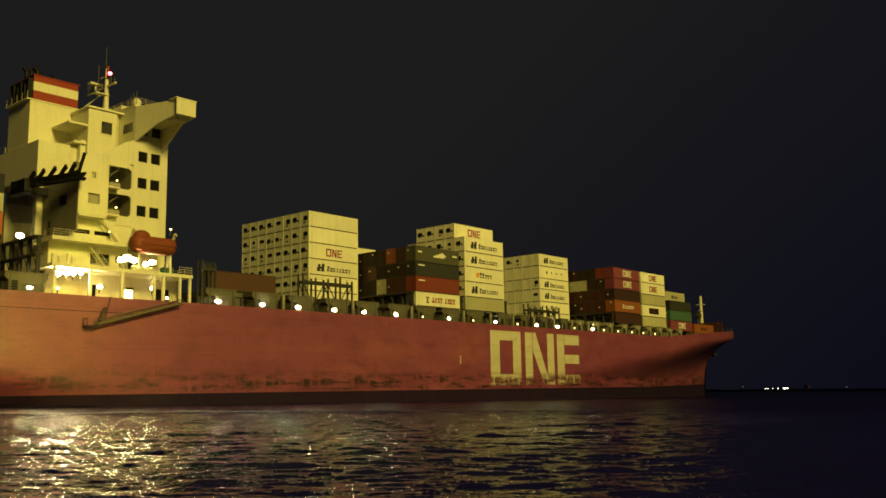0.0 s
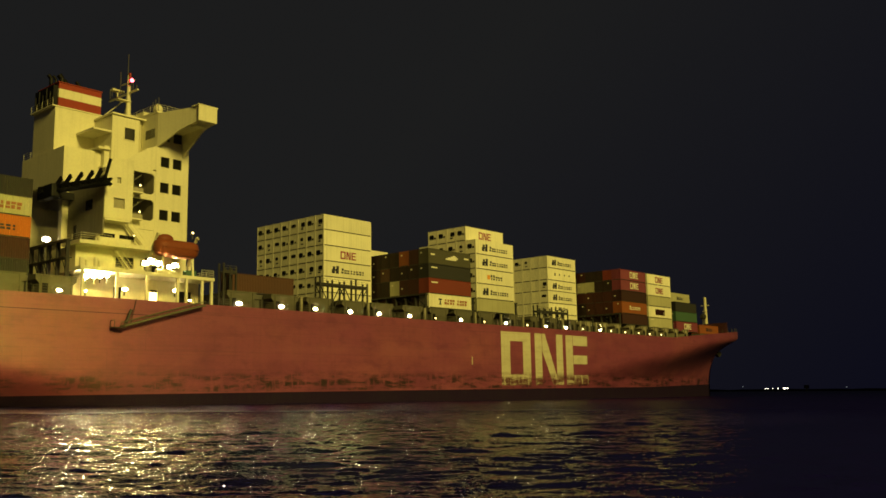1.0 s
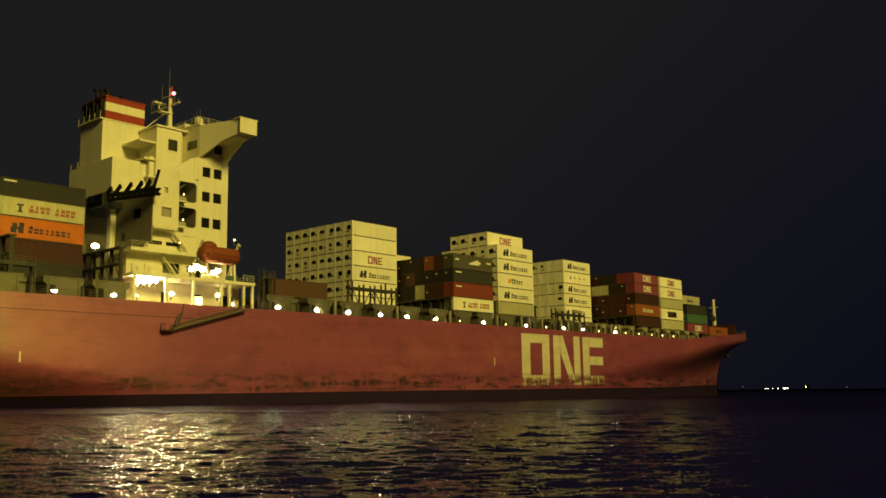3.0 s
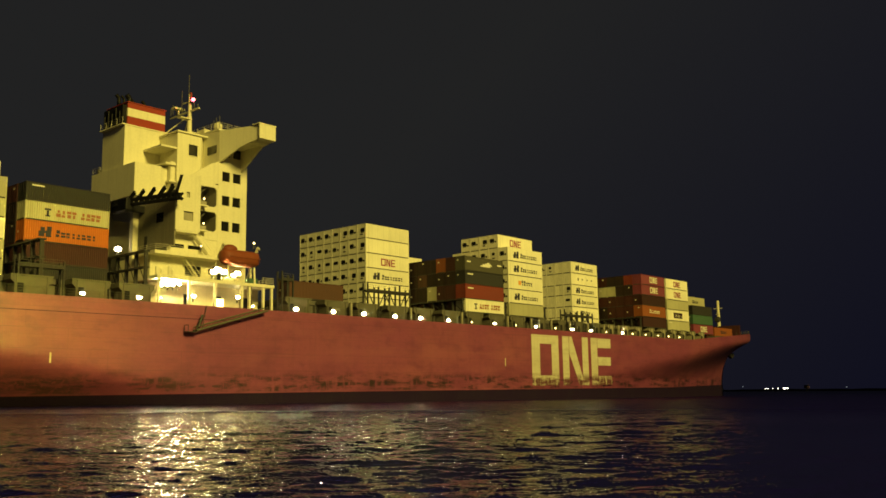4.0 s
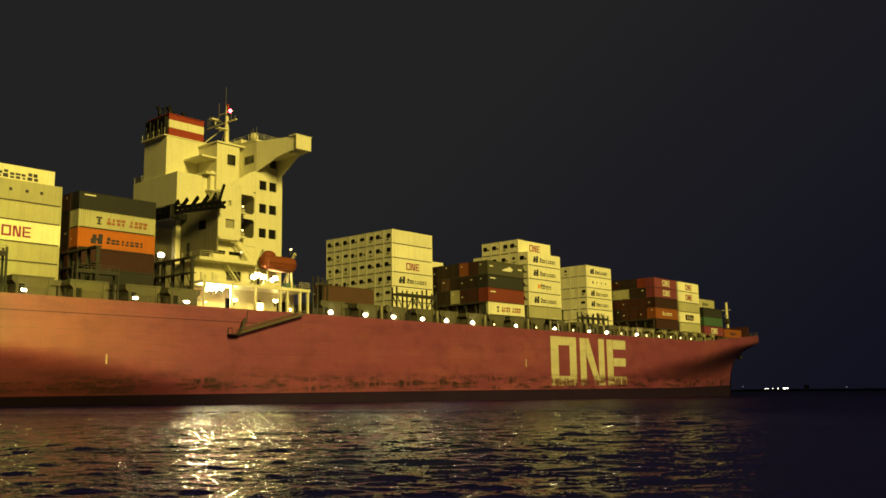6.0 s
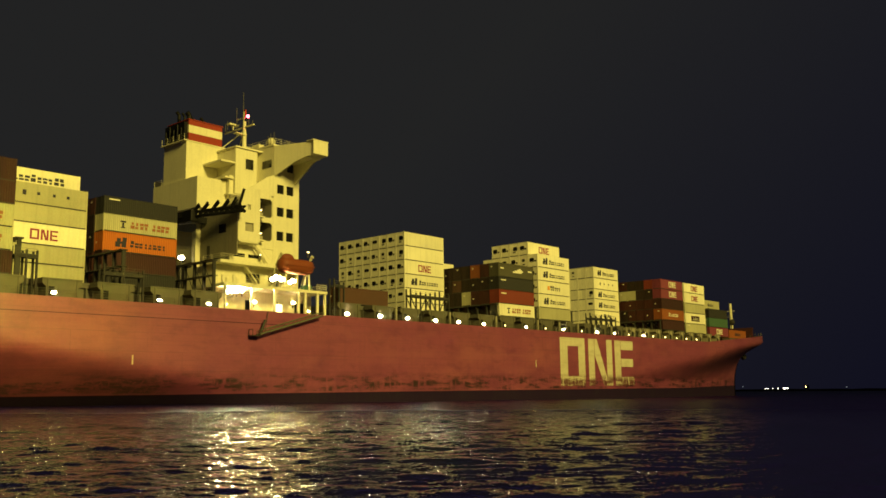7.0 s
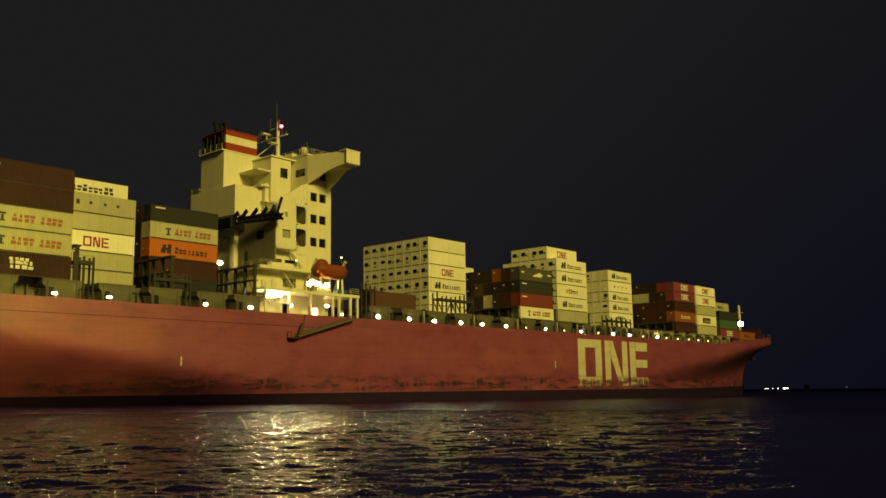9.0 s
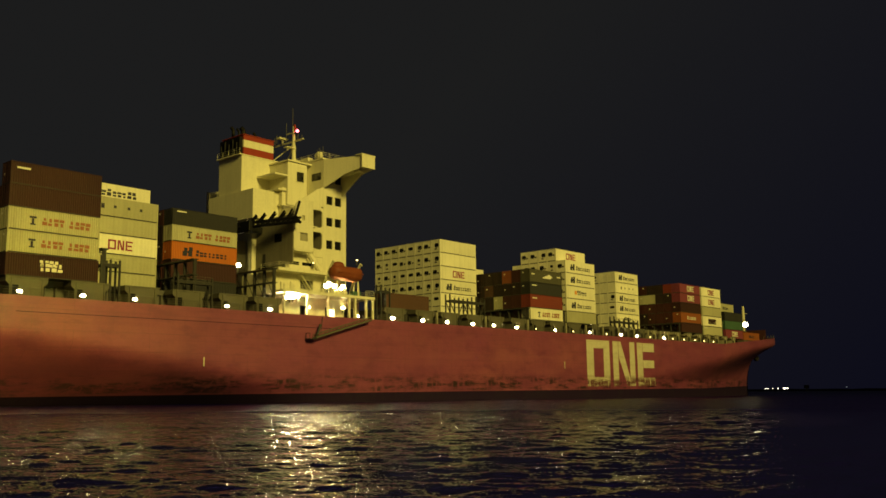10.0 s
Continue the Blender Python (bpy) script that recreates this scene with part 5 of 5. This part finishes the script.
for x in (-67.5, -59.2, -51.7, -36.6, -28.5):
    deck_lamp(x, 0.45, 15.0, 0.2, LAMP_AFT, stretch=2.0)
for x in (-1.1, 6.8, 13.7, 21.3, 28.0, 35.7, 49.8, 64.0, 78.0, 85.7, 99.7):
    deck_lamp(x, 0.45, 15.0, 0.22, LAMP_WARM if x < 45 else LAMP_AFT, stretch=2.0)
for x in (42.6, 57.0, 71.3, 92.4, 104.6, 111.0, 117.4, 123.0, 129.0):
    deck_lamp(x, 0.45, 14.95, 0.2, LAMP_SMALL, label="small glowing deck lamp on a bracket", stretch=1.0)
# floodlights round the boat deck
for x, y, z, r in ((-24.2, 2.0, 17.3, 0.46), (-22.9, 2.4, 17.5, 0.42), (-21.7, 3.0, 17.6, 0.36), (-20.7, 3.0, 17.7, 0.26), (-15.9, 1.7, 19.75, 0.42), (-14.9, 2.0, 20.15, 0.5), (-13.8, 2.0, 19.95, 0.45), (-11.6, 2.6, 19.7, 0.34), (-9.6, 4.4, 20.3, 0.42)):
    deck_lamp(x, y, z, r * 0.66, LAMP_FLOOD if x < -20 else LAMP_DECK, "floodlight", "bright floodlight on the side deck", 1.3 if x < -20 else 1.6, x > -20)
for x, y, z, r in ((-17.0, 4.85, 16.35, 0.36), (-9.1, 4.8, 16.7, 0.36), (-9.4, 0.6, 14.95, 0.22), (-24.0, 2.4, 15.4, 0.18)):
    deck_lamp(x, y, z, r * 0.66, LAMP_BULK, "bulkhead_lamp", "bright lamp under the side deck", 1.7)
part("lit_doorway", boxes((-15.2, -14.0, 1.7, 1.75, 14.6, 15.8)), LAMP_SMALL, ship, "lit square opening at the deck")
deck_lamp(-22.7, 16.9, 24.2, 0.40, LAMP_WHITE, "mast_lamp", "white lamp on a post abaft the deckhouse")
part("lamp_post", boxes((-22.8, -22.6, 17.1, 17.3, 14.4, 23.9)), SHIP_GREY, ship)
deck_lamp(-8.0, 2.4, 25.0, 0.14, LAMP_SMALL, "davit_lamp", "small lamp on the davit head")
deck_lamp(-15.8, 5.0, 24.0, 0.14, LAMP_SMALL, "ledge_lamp", "small lamp on the boat deck")


# ---- the far shore ----
def build_far():
    bm = bmesh.new()
    rnd = random.Random(3)
    cx, cy = -80.0, -110.0
    n = 60
    prev = None
    for i in range(n + 1):
        az = radians(90 - (55 + 50 * i / n))
        d = 3600
        h = 5 + 5 * noise.noise((i * 0.35, 0, 0)) + 3 * rnd.random()
        x, y = cx + d * math.cos(az), cy + d * math.sin(az)
        ring = [bm.verts.new((x, y, -1)), bm.verts.new((x, y, h)), bm.verts.new((x * 1.06, y * 1.06, h * 1.3)), bm.verts.new((x * 1.06, y * 1.06, -1))]
        if prev:
            for k in range(4):
                bm.faces.new((prev[k], ring[k], ring[(k + 1) % 4], prev[(k + 1) % 4]))
        prev = ring
    ob = new("far_shore", mesh_of(bm, "far_shore"))
    ob.data.materials.append(LAND)
    tagged(ob, "low dark land strip on the horizon", "shore", kind="structure")

    def far_lamp(az, d, z, r, mat, label, sx=1.0):
        a = radians(90 - az)
        t = thing("shore_lamp", cx + d * math.cos(a), cy + d * math.sin(a), 0.0, label, "lamp", "lights on the far shore")
        b = bmesh.new()
        rod(b, (0, 0, -1), (0, 0, z - r), 0.5, 6)
        part("pole", b, DARK, t)
        b = bmesh.new()
        ball(b, (0, 0, z), r, sx, sx, 1, 10)
        part("lantern", b, mat, t, "", True)
        return t
    for az, r, mat, sx in ((67.92, 2.6, FAR_WHITE, 1.3), (68.06, 2.2, FAR_WHITE, 1.0), (68.33, 1.5, FAR_WHITE, 1.9), (68.62, 2.6, FAR_WHITE, 1.1), (68.97, 5.2, FAR_WHITE, 1.3), (69.12, 4.0, FAR_WHITE, 1.0)):
        far_lamp(az, 3300, 9.5, r * 0.55, mat, "small white lamp on the far shore", sx)
    for az in (66.65, 72.3):
        far_lamp(az, 3300, 11 + (az % 1) * 9, 1.6, FAR_DIM, "faint lamp on the far shore")


build_far()


# flashing harbour beacon: a dark drum with one lit window that turns
def build_beacon():
    a = radians(90 - 70.22)
    bx, by = -95 + 2600 * math.cos(a), -112 + 2600 * math.sin(a)
    tower = thing("beacon_tower", bx, by, 0.0, "dark harbour beacon tower far off", "beacon")
    b = bmesh.new()
    rod(b, (0, 0, -1), (0, 0, 7.2), 2.2, 10, 1.4)
    part("tower_body", b, DARK, tower)
    drum = thing("beacon_lantern", bx, by, 12.0, "turning lantern drum with one amber window", "beacon")
    b = bmesh.new()
    rod(b, (0, 0, -4.8), (0, 0, -3.6), 6.0, 16)
    rod(b, (0, 0, 3.6), (0, 0, 4.4), 6.0, 16)
    for i in range(16):
        t0, t1 = 2 * math.pi * i / 16, 2 * math.pi * (i + 1) / 16
        if i in (0, 15):
            continue
        pts = [(6.4 * math.cos(t0), 6.4 * math.sin(t0)), (6.4 * math.cos(t1), 6.4 * math.sin(t1)), (6.0 * math.cos(t1), 6.0 * math.sin(t1)), (6.0 * math.cos(t0), 6.0 * math.sin(t0))]
        prism(b, pts, "z", -4.0, 4.0)
    part("shutter_drum", b, BLACK, drum)
    b = bmesh.new()
    ball(b, (0.5, 0, 0), 2.5)
    part("lantern_glass", b, FAR_AMBER, drum, "", True)
    return drum, bx, by, a


beacon, BX, BY, BA = build_beacon()


def build_searchlight():
    post = aboard(thing("searchlight_post", 167.5, 7.2, 16.5, "grey steel post on the foredeck", "post"))
    b = bmesh.new()
    rod(b, (0, 0, 0), (0, 0, 4.6), 0.16, 8)
    part("post_pipe", b, SHIP_GREY, post)
    head = thing("searchlight", 167.5, 7.2, 21.95, "round searchlight that turns its white beam outboard", "searchlight")
    b = bmesh.new()
    rod(b, (0.35, 0, 0), (-0.9, 0, 0), 0.95, 18, 0.5)
    rod(b, (-0.3, 0, -0.95), (-0.3, 0, -0.6), 0.14, 8)
    part("lamp_housing", b, DARK, head)
    b = bmesh.new()
    ball(b, (0.36, 0, 0), 0.85, 0.3, 1, 1)
    part("lamp_glass", b, LAMP_WHITE, head, "glowing white glass", True)
    return head


searchlight = build_searchlight()


# ---- what moves ----
# the ship's course: seconds, place, heel, trim, heading
COURSE = [
    (0, -19.5944, -1.898, -0.2369, -0.5193, -0.4832, 0.0849),
    (2.5, -9.7924, -0.8846, -0.2202, -0.4939, -0.4469, 0.0438),
    (5, 0.0121, -0.0138, -0.2125, -0.4677, -0.41, 0.0017),
    (7.5, 9.8149, 0.7186, -0.217, -0.4424, -0.3737, -0.0394),
    (10, 19.6185, 1.3079, -0.2352, -0.4177, -0.3366, -0.0815),
]


def ship_at(t):
    """The ship's pose at a time, between the rows of its course."""
    k = min(int(t / 2.5), 3)
    a, b = COURSE[k], COURSE[k + 1]
    f = (t - a[0]) / 2.5
    return pose(*[p + (q - p) * f for p, q in zip(a[1:], b[1:])])


def motions():
    # ship, cargo and fittings sail past together
    for ob in ABOARD:
        rest = ob.matrix_basis.copy()
        walk(ob, [(row[0], pose(*row[1:]) @ rest) for row in COURSE])
    # the swell drifts slowly past
    walk(water, [(0, pose(-2.2, 1.6, 0)), (5, pose(0, 0, 0)), (10, pose(2.2, -1.6, 0))])
    # one turn of the beacon in 4 s, its window towards the camera at 7.5 s
    face = math.degrees(BA) + 180
    walk(beacon, [(i * 0.2, pose(BX, BY, 12.0, 0, 0, face + (i * 0.2 - 7.42) / 4.0 * 360)) for i in range(51)])
    # the searchlight sails along, and swings round towards the quay shortly before 7.8 s
    aim = math.degrees(math.atan2(-114 - 7.2, -112 - 167.5))
    turns = ((0, 160), (2.5, 160), (5, 160), (7.0, 160), (7.4, 150), (7.65, 80), (7.85, 10), (8.1, 0), (9, 0), (10, 0))
    walk(searchlight, [(t, ship_at(t) @ pose(167.5, 7.2, 21.95, 0, 0, aim + d)) for t, d in turns])


motions()
